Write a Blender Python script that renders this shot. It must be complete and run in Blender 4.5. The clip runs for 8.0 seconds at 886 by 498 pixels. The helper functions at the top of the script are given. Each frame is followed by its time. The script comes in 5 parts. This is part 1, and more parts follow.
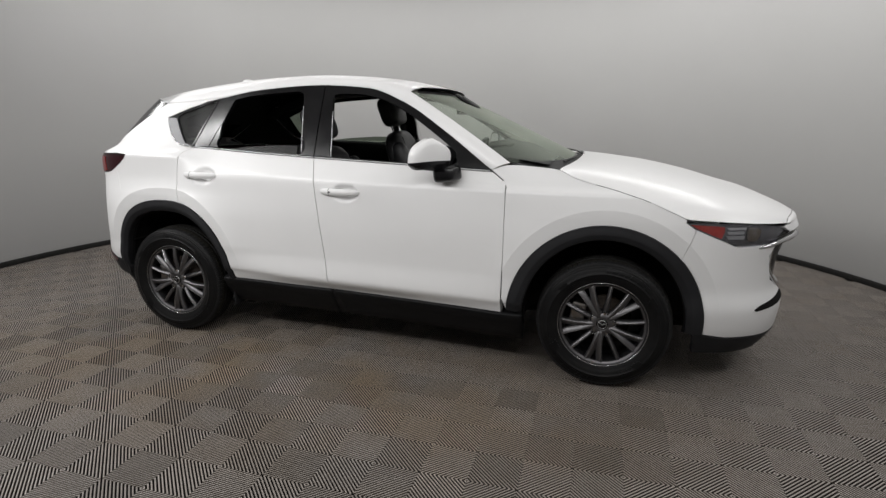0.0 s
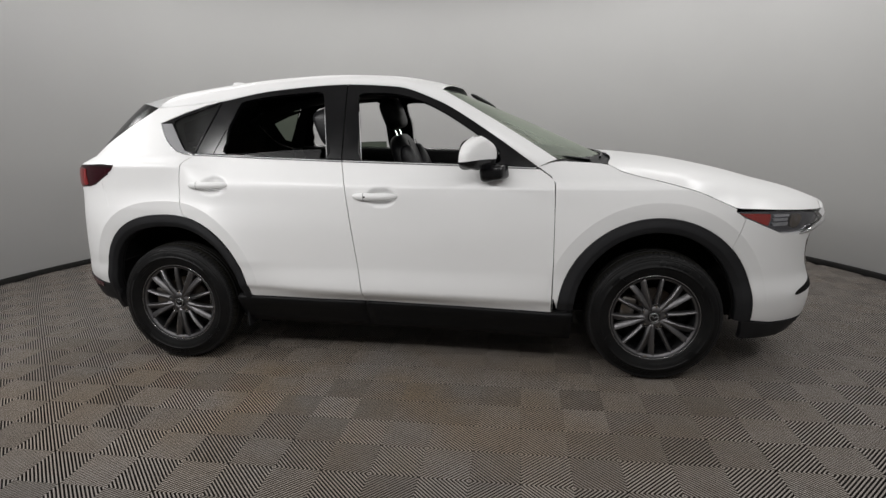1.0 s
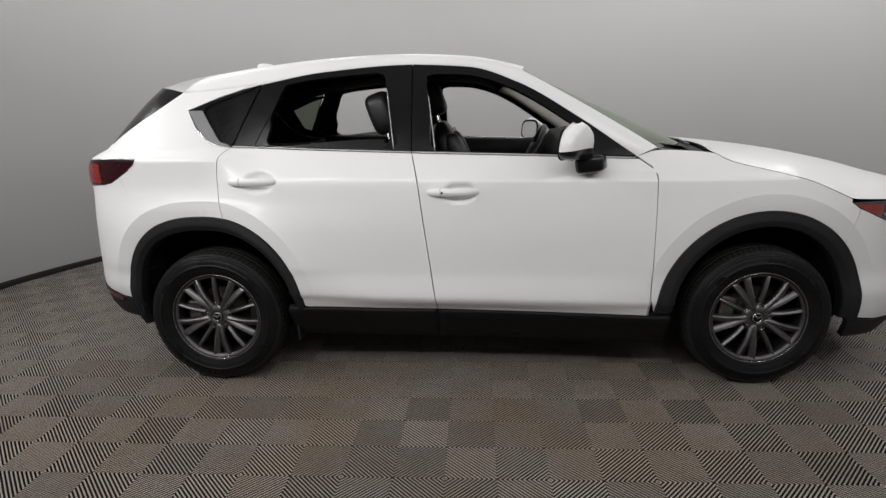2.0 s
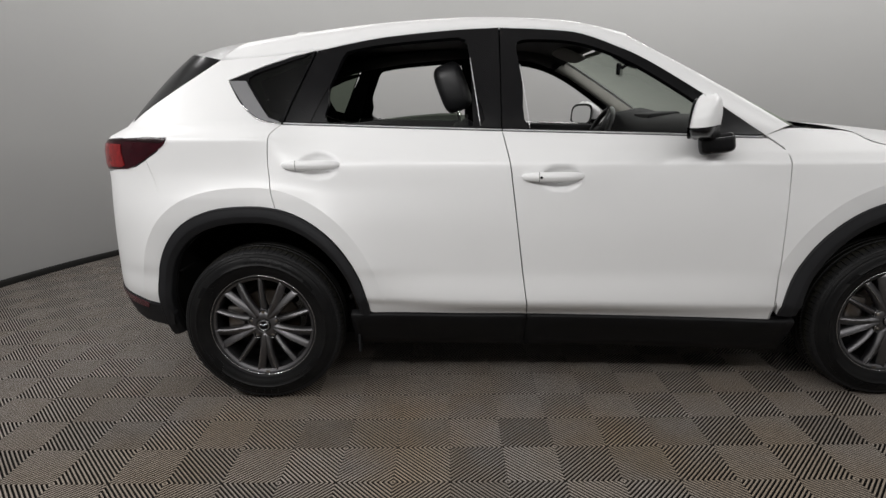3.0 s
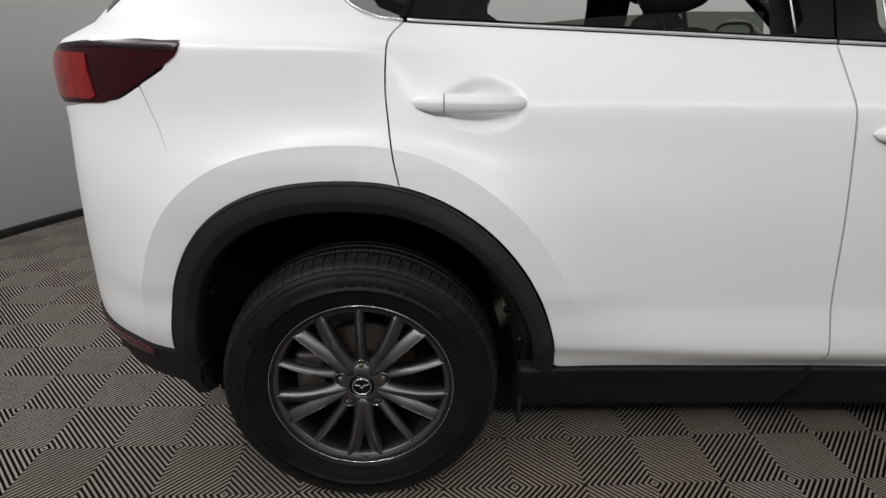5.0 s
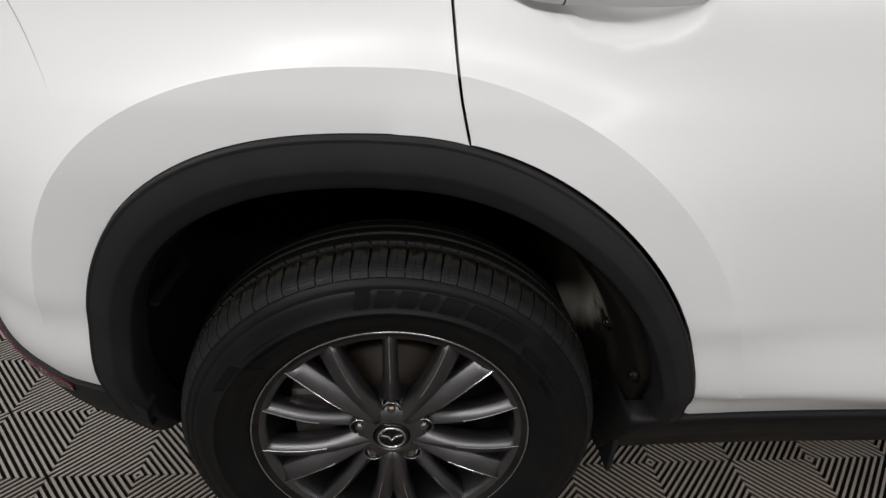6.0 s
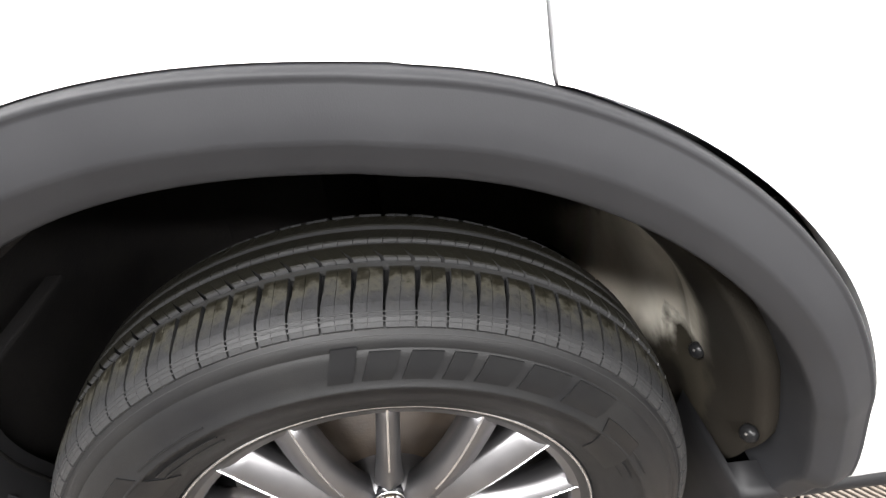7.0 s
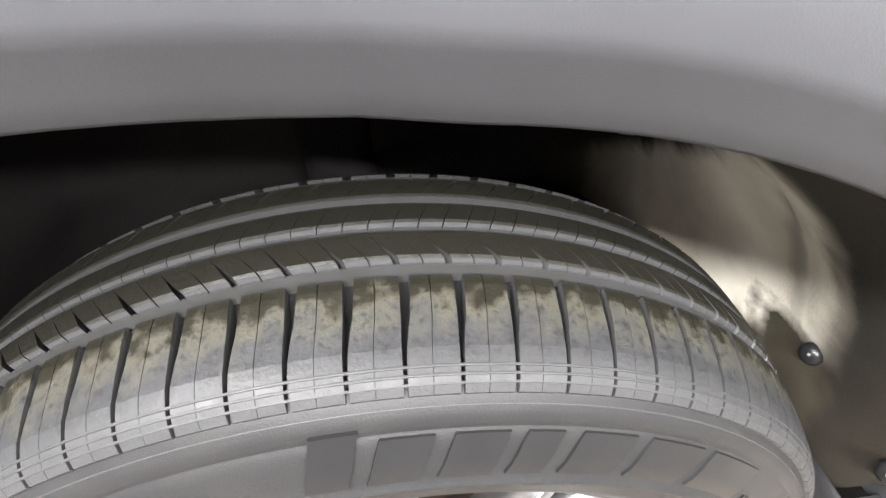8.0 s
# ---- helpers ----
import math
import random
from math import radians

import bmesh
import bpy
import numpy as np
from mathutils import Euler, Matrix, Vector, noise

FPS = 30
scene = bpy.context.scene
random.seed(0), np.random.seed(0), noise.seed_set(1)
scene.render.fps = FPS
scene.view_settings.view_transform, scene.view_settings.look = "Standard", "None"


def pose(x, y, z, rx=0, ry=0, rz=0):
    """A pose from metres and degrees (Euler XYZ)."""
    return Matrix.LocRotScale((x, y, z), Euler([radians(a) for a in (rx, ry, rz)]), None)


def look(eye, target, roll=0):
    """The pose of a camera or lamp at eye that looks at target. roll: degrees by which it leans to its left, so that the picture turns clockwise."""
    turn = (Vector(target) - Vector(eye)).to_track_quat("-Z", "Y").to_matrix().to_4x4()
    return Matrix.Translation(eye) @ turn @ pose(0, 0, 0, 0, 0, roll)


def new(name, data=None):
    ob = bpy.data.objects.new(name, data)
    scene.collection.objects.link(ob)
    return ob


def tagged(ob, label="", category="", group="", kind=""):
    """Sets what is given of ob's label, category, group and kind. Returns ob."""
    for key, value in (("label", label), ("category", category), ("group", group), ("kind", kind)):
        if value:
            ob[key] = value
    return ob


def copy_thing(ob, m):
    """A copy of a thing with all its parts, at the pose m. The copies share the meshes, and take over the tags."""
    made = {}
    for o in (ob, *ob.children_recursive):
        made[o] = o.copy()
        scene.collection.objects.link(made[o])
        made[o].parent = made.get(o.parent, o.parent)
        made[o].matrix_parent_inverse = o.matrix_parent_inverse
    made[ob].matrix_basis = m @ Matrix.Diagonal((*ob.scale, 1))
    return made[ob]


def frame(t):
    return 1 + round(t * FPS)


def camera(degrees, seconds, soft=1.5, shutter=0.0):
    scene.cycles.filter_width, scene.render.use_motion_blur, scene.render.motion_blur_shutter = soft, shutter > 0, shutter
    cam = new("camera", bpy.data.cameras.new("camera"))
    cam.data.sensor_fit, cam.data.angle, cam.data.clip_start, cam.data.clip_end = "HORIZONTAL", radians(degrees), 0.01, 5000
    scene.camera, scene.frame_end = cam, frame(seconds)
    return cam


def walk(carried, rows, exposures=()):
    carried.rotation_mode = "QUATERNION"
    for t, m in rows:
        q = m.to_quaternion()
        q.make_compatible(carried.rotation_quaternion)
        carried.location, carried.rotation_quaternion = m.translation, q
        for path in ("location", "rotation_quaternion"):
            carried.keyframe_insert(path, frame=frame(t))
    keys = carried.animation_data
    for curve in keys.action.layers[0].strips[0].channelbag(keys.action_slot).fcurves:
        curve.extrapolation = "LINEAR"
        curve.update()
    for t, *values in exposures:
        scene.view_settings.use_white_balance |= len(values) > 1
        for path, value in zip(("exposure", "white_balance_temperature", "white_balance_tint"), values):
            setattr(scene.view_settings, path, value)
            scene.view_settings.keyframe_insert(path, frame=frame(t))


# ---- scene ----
# ======== camera and walk ========
cam = camera(78.16, 8.0, soft=1.45)
PATH = [
    (0, 1.3054, -3.6603, 1.4147, 16.41, -13.81, 0.30),
    (0.5, 0.9902, -3.7006, 1.4057, 12.47, -13.27, -0.11),
    (1, 0.6517, -3.6883, 1.3507, 8.32, -12.74, -0.90),
    (1.5, 0.3050, -3.5728, 1.3852, 5.53, -13.98, -1.29),
    (3, -0.5178, -3.0686, 1.2541, 1.10, -14.31, -0.86),
    (3.5, -0.7527, -2.8132, 1.2472, -0.35, -15.86, -0.60),
    (4, -0.9514, -2.5298, 1.2285, -0.64, -17.34, -0.41),
    (4.5, -1.0991, -2.2943, 1.1865, -1.94, -17.56, 0.12),
    (6, -1.3122, -1.4986, 1.0831, -3.48, -29.52, 1.85),
    (6.5, -1.3461, -1.3445, 1.0092, -6.00, -30.53, 2.42),
    (7, -1.3516, -1.1828, 0.9695, -8.05, -34.31, 2.69),
    (7.5, -1.3552, -1.0669, 0.9249, -9.55, -39.05, 3.72),
    (8, -1.3648, -0.9976, 0.8822, -11.17, -41.61, 4.63),
]
EXPOSURES = [(0, -0.02), (1.5, -0.10), (3.5, -0.12), (4.5, -0.14), (6.0, -0.04), (6.5, 0.70), (7.0, 2.80), (7.5, 3.8), (8.0, 4.30)]
walk(cam, [(t, pose(x, y, z, 90 + pitch, 0, yaw) @ pose(0, 0, 0, 0, 0, roll)) for t, x, y, z, yaw, pitch, roll in PATH], EXPOSURES)

# ======== world and light ========
world = bpy.data.worlds.new("world")
world.use_nodes = True
world.node_tree.nodes["Background"].inputs[0].default_value = (0.5, 0.5, 0.5, 1)
world.node_tree.nodes["Background"].inputs[1].default_value = 0.0
scene.world = world

BOOTH_R, BOOTH_C, BOOTH_H = 4.03, (-0.03, -0.1), 3.5


def strip_lamp(name, at, toward, size, watts, colour=(1, 0.99, 0.985)):
    data = bpy.data.lights.new(name, "AREA")
    data.shape, data.size, data.size_y, data.energy, data.color = "RECTANGLE", size[0], size[1], watts, colour
    ob = new(name, data)
    ob.matrix_world = look(at, toward)
    return ob


# a ring of strip lights: high ones wash down the far wall, lower shaded ones on the open side face the car
LAMPS = 16
for n in range(LAMPS):
    a = 2 * math.pi * (n + 0.5) / LAMPS
    c, d = math.cos(a), math.sin(a)
    if d < -0.1:
        at = Vector((BOOTH_C[0] + 3.72 * c, BOOTH_C[1] + 3.72 * d, 2.75))
        ob = strip_lamp("wall_lamp", at, Vector((0.35 * at.x, -0.85, 0.95)), (1.15, 0.16), 11.5 * (0.43 + 1.00 * max(0, math.cos(a - radians(211))) + 0.24 * max(0, math.cos(a - radians(325))) ** 2))
        ob.data.spread = radians(138)
    else:
        at = Vector((BOOTH_C[0] + 3.30 * c, BOOTH_C[1] + 3.30 * d, BOOTH_H - 0.08))
        strip_lamp("ceiling_lamp", at, at + Vector((-0.2 * c, -0.2 * d, -1.6)), (1.15, 0.16), 15.5 if c > 0.3 else 13.0)
strip_lamp("ceiling_lamp", (BOOTH_C[0], BOOTH_C[1], BOOTH_H - 0.03), (BOOTH_C[0], BOOTH_C[1] + 1e-4, 0), (2.2, 2.2), 9)


# ======== materials ========
def material(name, colour, rough=0.5, metal=0.0, second=None, scale=8.0, amount=0.5, bump=0.0, bump_scale=200.0, coat=0.0, rough_var=0.0, detail=6.0, contrast=(0.35, 0.7), per_object=0.0, spec=0.5, coat_rough=0.04):
    """A surface whose colour wanders between two tones, with a fine relief."""
    m = bpy.data.materials.new(name)
    m.use_nodes = True
    nt = m.node_tree
    b = nt.nodes["Principled BSDF"]
    b.inputs["Roughness"].default_value, b.inputs["Metallic"].default_value = rough, metal
    b.inputs["Coat Weight"].default_value = coat
    b.inputs["Specular IOR Level"].default_value = spec
    b.inputs["Coat Roughness"].default_value = coat_rough
    co = nt.nodes.new("ShaderNodeTexCoord")
    second = second or tuple(c * 0.85 for c in colour)
    n1 = nt.nodes.new("ShaderNodeTexNoise")
    n1.inputs["Scale"].default_value, n1.inputs["Detail"].default_value = scale, detail
    nt.links.new(co.outputs["Object"], n1.inputs["Vector"])
    ramp = nt.nodes.new("ShaderNodeMapRange")
    ramp.inputs["From Min"].default_value, ramp.inputs["From Max"].default_value = contrast
    ramp.inputs["To Max"].default_value = amount
    nt.links.new(n1.outputs["Fac"], ramp.inputs["Value"])
    mix = nt.nodes.new("ShaderNodeMix")
    mix.data_type = "RGBA"
    mix.inputs["A"].default_value, mix.inputs["B"].default_value = (*colour, 1), (*second, 1)
    nt.links.new(ramp.outputs["Result"], mix.inputs["Factor"])
    last = mix.outputs["Result"]
    if per_object:
        info = nt.nodes.new("ShaderNodeObjectInfo")
        vary = nt.nodes.new("ShaderNodeHueSaturation")
        span = nt.nodes.new("ShaderNodeMapRange")
        span.inputs["To Min"].default_value, span.inputs["To Max"].default_value = 1 - per_object, 1 + per_object
        nt.links.new(info.outputs["Random"], span.inputs["Value"])
        nt.links.new(span.outputs["Result"], vary.inputs["Value"])
        nt.links.new(last, vary.inputs["Color"])
        last = vary.outputs["Color"]
    nt.links.new(last, b.inputs["Base Color"])
    if rough_var:
        span = nt.nodes.new("ShaderNodeMapRange")
        span.inputs["To Min"].default_value, span.inputs["To Max"].default_value = max(rough - rough_var, 0.02), min(rough + rough_var, 1)
        nt.links.new(n1.outputs["Fac"], span.inputs["Value"])
        nt.links.new(span.outputs["Result"], b.inputs["Roughness"])
    if bump:
        n2 = nt.nodes.new("ShaderNodeTexNoise")
        n2.inputs["Scale"].default_value, n2.inputs["Detail"].default_value = bump_scale, 3
        nt.links.new(co.outputs["Object"], n2.inputs["Vector"])
        bp = nt.nodes.new("ShaderNodeBump")
        bp.inputs["Strength"].default_value, bp.inputs["Distance"].default_value = bump, 0.002
        nt.links.new(n2.outputs["Fac"], bp.inputs["Height"])
        nt.links.new(bp.outputs["Normal"], b.inputs["Normal"])
    return m


def glass_material(name, tint, rough=0.0, steep=5.0, shine_tint=(0.8, 0.8, 0.8)):
    m = bpy.data.materials.new(name)
    m.use_nodes = True
    nt = m.node_tree
    nt.nodes.remove(nt.nodes["Principled BSDF"])
    clear, shine, mix, side, power, span = (nt.nodes.new(k) for k in ("ShaderNodeBsdfTransparent", "ShaderNodeBsdfGlossy", "ShaderNodeMixShader", "ShaderNodeLayerWeight", "ShaderNodeMath", "ShaderNodeMapRange"))
    clear.inputs["Color"].default_value, shine.inputs["Roughness"].default_value = (*tint, 1), rough
    shine.inputs["Color"].default_value = (*shine_tint, 1)
    side.inputs["Blend"].default_value, power.operation, power.inputs[1].default_value = 0.5, "POWER", steep
    span.inputs["To Min"].default_value = 0.05
    nt.links.new(side.outputs["Facing"], power.inputs[0])
    nt.links.new(power.outputs[0], span.inputs["Value"])
    nt.links.new(span.outputs["Result"], mix.inputs["Fac"])
    nt.links.new(clear.outputs[0], mix.inputs[1])
    nt.links.new(shine.outputs[0], mix.inputs[2])
    nt.links.new(mix.outputs[0], nt.nodes["Material Output"].inputs["Surface"])
    return m


WHITE = material("white_pearl_paint", (0.80, 0.80, 0.80), 0.42, 0.0, (0.77, 0.77, 0.772), 3.0, 0.6, coat=0.30, coat_rough=0.20, bump=0.012, bump_scale=900, spec=0.4)
CLAD = material("black_textured_plastic", (0.0168, 0.0170, 0.0186), 0.55, 0.0, (0.0215, 0.0217, 0.0234), 14, 0.7, bump=0.05, bump_scale=1100, rough_var=0.12, spec=0.17)
# smooth black sill plastic, painted darker than CLAD for the shade under the doors
SILL_BLACK = material("smooth_black_sill_plastic", (0.0075, 0.0075, 0.0082), 0.45, 0.0, (0.0105, 0.0104, 0.0110), 10, 0.7, rough_var=0.1, bump=0.03, bump_scale=900, spec=0.16)
GLOSS = material("satin_black_trim", (0.0042, 0.0042, 0.0050), 0.22, 0.0, (0.0062, 0.0062, 0.0070), 9, 0.6, rough_var=0.08, spec=0.34)
DARK = material("matt_black_underbody", (0.0085, 0.0080, 0.0080), 0.9, 0.0, (0.0120, 0.0110, 0.0102), 12, 0.8, bump=0.3, bump_scale=90, spec=0.1)
RUBBER = material("tyre_rubber", (0.0078, 0.0078, 0.0083), 0.42, 0.0, (0.0115, 0.0113, 0.0110), 18, 0.8, bump=0.12, bump_scale=900, rough_var=0.15, spec=0.12)
TREAD = material("tread_rubber", (0.008, 0.008, 0.0078), 0.46, 0.0, (0.046, 0.044, 0.036), 130, 0.75, bump=0.16, bump_scale=500, contrast=(0.49, 0.66), rough_var=0.2, detail=9, spec=0.14)
GROOVE = material("wet_groove_rubber", (0.020, 0.020, 0.0205), 0.36, 0.0, (0.016, 0.0155, 0.014), 60, 0.8, spec=0.22)
LETTER = material("moulded_rubber", (0.0060, 0.0060, 0.0064), 0.30, 0.0, (0.0085, 0.0085, 0.0085), 30, 0.6, spec=0.14)
RIM = material("dark_silver_alloy", (0.146, 0.143, 0.148), 0.40, 0.93, (0.175, 0.172, 0.175), 20, 0.7, rough_var=0.06)
# much darker than RIM, so the gaps between the spokes come out near black
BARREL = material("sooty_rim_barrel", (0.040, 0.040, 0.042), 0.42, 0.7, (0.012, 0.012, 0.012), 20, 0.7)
RIM_EDGE = material("machined_alloy_edge", (0.62, 0.62, 0.63), 0.24, 0.95, (0.40, 0.40, 0.41), 30, 0.6)
STEEL = material("dull_steel", (0.28, 0.27, 0.26), 0.4, 0.9, (0.16, 0.11, 0.07), 25, 0.8)
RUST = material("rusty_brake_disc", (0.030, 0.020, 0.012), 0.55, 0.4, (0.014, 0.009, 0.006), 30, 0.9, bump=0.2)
CHROME = material("chrome_trim", (0.75, 0.75, 0.76), 0.12, 1.0, (0.62, 0.62, 0.63), 12, 0.4)
BELT = material("brushed_belt_trim", (0.55, 0.55, 0.56), 0.42, 0.8, (0.45, 0.45, 0.46), 12, 0.5)
SATIN = material("satin_silver_trim", (0.19, 0.19, 0.197), 0.45, 0.3, (0.22, 0.22, 0.227), 12, 0.5)
SEAT = material("black_leather", (0.010, 0.010, 0.011), 0.42, 0.0, (0.028, 0.028, 0.030), 12, 0.7, bump=0.25, bump_scale=260, rough_var=0.1)
CABIN = material("dark_cabin_plastic", (0.010, 0.010, 0.011), 0.65, 0.0, (0.015, 0.015, 0.015), 10, 0.6, bump=0.2, bump_scale=600, spec=0.25)
LINING = material("grey_headlining", (0.46, 0.45, 0.41), 0.9, 0.0, (0.40, 0.39, 0.355), 20, 0.6, bump=0.2, bump_scale=700)
FELT = material("dusty_felt_liner", (0.46, 0.43, 0.37), 0.95, 0.0, (0.80, 0.765, 0.69), 4, 0.95, bump=0.25, bump_scale=420, contrast=(0.36, 0.62), spec=0.06)
LENS_RED = material("red_lamp_lens", (0.030, 0.0025, 0.006), 0.22, 0.0, (0.018, 0.002, 0.004), 25, 0.7, spec=0.25)
LENS_BRIGHT = material("bright_red_reflector", (0.25, 0.011, 0.012), 0.2, 0.0, (0.12, 0.005, 0.007), 45, 0.8, coat=0.2, spec=0.3)
LENS_DARK = material("smoked_lamp_lens", (0.012, 0.003, 0.004), 0.25, 0.0, (0.008, 0.002, 0.003), 20, 0.6, spec=0.25)
REFLEX = material("red_bumper_reflector", (0.085, 0.006, 0.016), 0.2, 0.0, (0.055, 0.004, 0.010), 60, 0.8, coat=0.3)
BRIGHT = material("bright_lamp_chrome", (0.50, 0.50, 0.52), 0.28, 0.6, (0.32, 0.33, 0.35), 30, 0.6)
AMBER = material("red_amber_side_marker", (0.33, 0.025, 0.018), 0.18, 0.0, (0.20, 0.012, 0.010), 70, 0.8, coat=0.7)
CHROME_DARK = material("dark_lamp_housing", (0.24, 0.24, 0.26), 0.22, 0.8, (0.12, 0.12, 0.13), 30, 0.7)
WALL = material("painted_booth_wall", (0.375, 0.373, 0.367), 0.75, 0.0, (0.355, 0.353, 0.347), 0.8, 0.8, bump=0.05, bump_scale=150)
CEIL = material("white_ceiling", (0.7, 0.69, 0.67), 0.85, 0.0, (0.65, 0.64, 0.62), 1.5, 0.7, bump=0.05, bump_scale=120)
SKIRT = material("black_rubber_skirting", (0.009, 0.0085, 0.008), 0.6, 0.0, (0.015, 0.014, 0.0125), 6, 0.7, spec=0.2)
# rib slopes: a darker, browner tone than the rib tops
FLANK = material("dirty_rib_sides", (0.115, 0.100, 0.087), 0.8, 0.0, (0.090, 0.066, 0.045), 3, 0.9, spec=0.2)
GROUT = material("dark_tile_underside", (0.012, 0.011, 0.010), 0.9, 0.0, (0.02, 0.018, 0.015), 4, 0.6)
GLASS = glass_material("green_tinted_glass", (0.80, 0.87, 0.79), 0.5, 3.6, (0.36, 0.39, 0.34))
PRIVACY = glass_material("privacy_glass", (0.19, 0.22, 0.18), 0.35, 5.0, (0.3, 0.3, 0.3))
MIRROR = material("mirror_glass", (0.85, 0.86, 0.86), 0.02, 1.0, (0.84, 0.85, 0.85), 3, 0.2)


def muddy(m):
    """Tread: dark olive dirt along the grooves, a ragged pale dried edge, dirt-free grey rubber outside it."""
    nt = m.node_tree
    b = nt.nodes["Principled BSDF"]
    co, split, size, rag, fine, add, scale, ramp, mix = (nt.nodes.new(k) for k in ("ShaderNodeTexCoord", "ShaderNodeSeparateXYZ", "ShaderNodeMath", "ShaderNodeTexNoise", "ShaderNodeTexNoise", "ShaderNodeMath", "ShaderNodeMath", "ShaderNodeValToRGB", "ShaderNodeMix"))
    size.operation, add.operation, scale.operation = "ABSOLUTE", "ADD", "MULTIPLY_ADD"
    rag.inputs["Scale"].default_value, rag.inputs["Detail"].default_value, rag.inputs["Roughness"].default_value = 75, 14, 0.62
    fine.inputs["Scale"].default_value, fine.inputs["Detail"].default_value = 300, 5
    nt.links.new(co.outputs["Object"], split.inputs[0])
    nt.links.new(co.outputs["Object"], rag.inputs["Vector"])
    nt.links.new(co.outputs["Object"], fine.inputs["Vector"])
    nt.links.new(split.outputs["Y"], size.inputs[0])
    nt.links.new(rag.outputs["Fac"], scale.inputs[0])
    scale.inputs[1].default_value, scale.inputs[2].default_value = 0.062, -0.031
    nt.links.new(size.outputs[0], add.inputs[0])
    nt.links.new(scale.outputs[0], add.inputs[1])
    wide = nt.nodes.new("ShaderNodeMath")
    wide.operation, wide.inputs[1].default_value = "MULTIPLY", 10.0
    nt.links.new(add.outputs[0], wide.inputs[0])
    nt.links.new(wide.outputs[0], ramp.inputs["Fac"])
    stops = ramp.color_ramp.elements
    stops[0].position, stops[0].color = 0.0, (0.0054, 0.0051, 0.0040, 1)
    stops[1].position, stops[1].color = 0.80, (0.0165, 0.0165, 0.0174, 1)
    for at, c in ((0.40, (0.0058, 0.0054, 0.0038, 1)), (0.53, (0.0072, 0.0064, 0.0042, 1)), (0.60, (0.0290, 0.0274, 0.0215, 1)), (0.68, (0.0225, 0.0220, 0.0200, 1))):
        e = stops.new(at)
        e.color = c
    mix.data_type = "RGBA"
    nt.links.new(ramp.outputs["Color"], mix.inputs["A"])
    mix.inputs["B"].default_value = (0.0074, 0.0071, 0.0062, 1)
    span = nt.nodes.new("ShaderNodeMapRange")
    span.inputs["From Min"].default_value, span.inputs["From Max"].default_value, span.inputs["To Max"].default_value = 0.52, 0.70, 0.7
    nt.links.new(fine.outputs["Fac"], span.inputs["Value"])
    nt.links.new(span.outputs["Result"], mix.inputs["Factor"])
    # below the treading face (TYRE_R - 1.7 y^2) the sides of the blocks turn lighter grey
    flat, far, square, face, side_span, side_mix = (nt.nodes.new(k) for k in ("ShaderNodeCombineXYZ", "ShaderNodeVectorMath", "ShaderNodeMath", "ShaderNodeMath", "ShaderNodeMapRange", "ShaderNodeMix"))
    nt.links.new(split.outputs["X"], flat.inputs[0])
    nt.links.new(split.outputs["Z"], flat.inputs[2])
    far.operation, square.operation, face.operation, side_mix.data_type = "LENGTH", "MULTIPLY", "MULTIPLY_ADD", "RGBA"
    nt.links.new(flat.outputs[0], far.inputs[0])
    nt.links.new(split.outputs["Y"], square.inputs[0])
    nt.links.new(split.outputs["Y"], square.inputs[1])
    nt.links.new(square.outputs[0], face.inputs[0])
    face.inputs[1].default_value = 1.7
    nt.links.new(far.outputs["Value"], face.inputs[2])
    side_span.inputs["From Min"].default_value, side_span.inputs["From Max"].default_value = 0.3515, 0.3504
    nt.links.new(face.outputs[0], side_span.inputs["Value"])
    nt.links.new(side_span.outputs["Result"], side_mix.inputs["Factor"])
    nt.links.new(mix.outputs["Result"], side_mix.inputs["A"])
    side_mix.inputs["B"].default_value = (0.0185, 0.0185, 0.0190, 1)
    nt.links.new(side_mix.outputs["Result"], b.inputs["Base Color"])


muddy(TREAD)


def splashed(m, at, reach, colour):
    """Lays a ragged splash of dirt on a material round one point."""
    nt = m.node_tree
    b = nt.nodes["Principled BSDF"]
    old = b.inputs["Base Color"].links[0].from_socket
    geo, away, rag, add, span, mix = (nt.nodes.new(k) for k in ("ShaderNodeNewGeometry", "ShaderNodeVectorMath", "ShaderNodeTexNoise", "ShaderNodeMath", "ShaderNodeMapRange", "ShaderNodeMix"))
    away.operation, away.inputs[1].default_value, mix.data_type = "DISTANCE", at, "RGBA"
    rag.inputs["Scale"].default_value, rag.inputs["Detail"].default_value = 22, 9
    add.operation = "MULTIPLY"
    nt.links.new(geo.outputs["Position"], away.inputs[0])
    nt.links.new(geo.outputs["Position"], rag.inputs["Vector"])
    nt.links.new(away.outputs["Value"], add.inputs[0])
    nt.links.new(rag.outputs["Fac"], add.inputs[1])
    span.inputs["From Min"].default_value, span.inputs["From Max"].default_value = reach * 0.62, reach * 0.36
    nt.links.new(add.outputs[0], span.inputs["Value"])
    nt.links.new(span.outputs["Result"], mix.inputs["Factor"])
    nt.links.new(old, mix.inputs["A"])
    mix.inputs["B"].default_value = (*colour, 1)
    nt.links.new(mix.outputs["Result"], b.inputs["Base Color"])


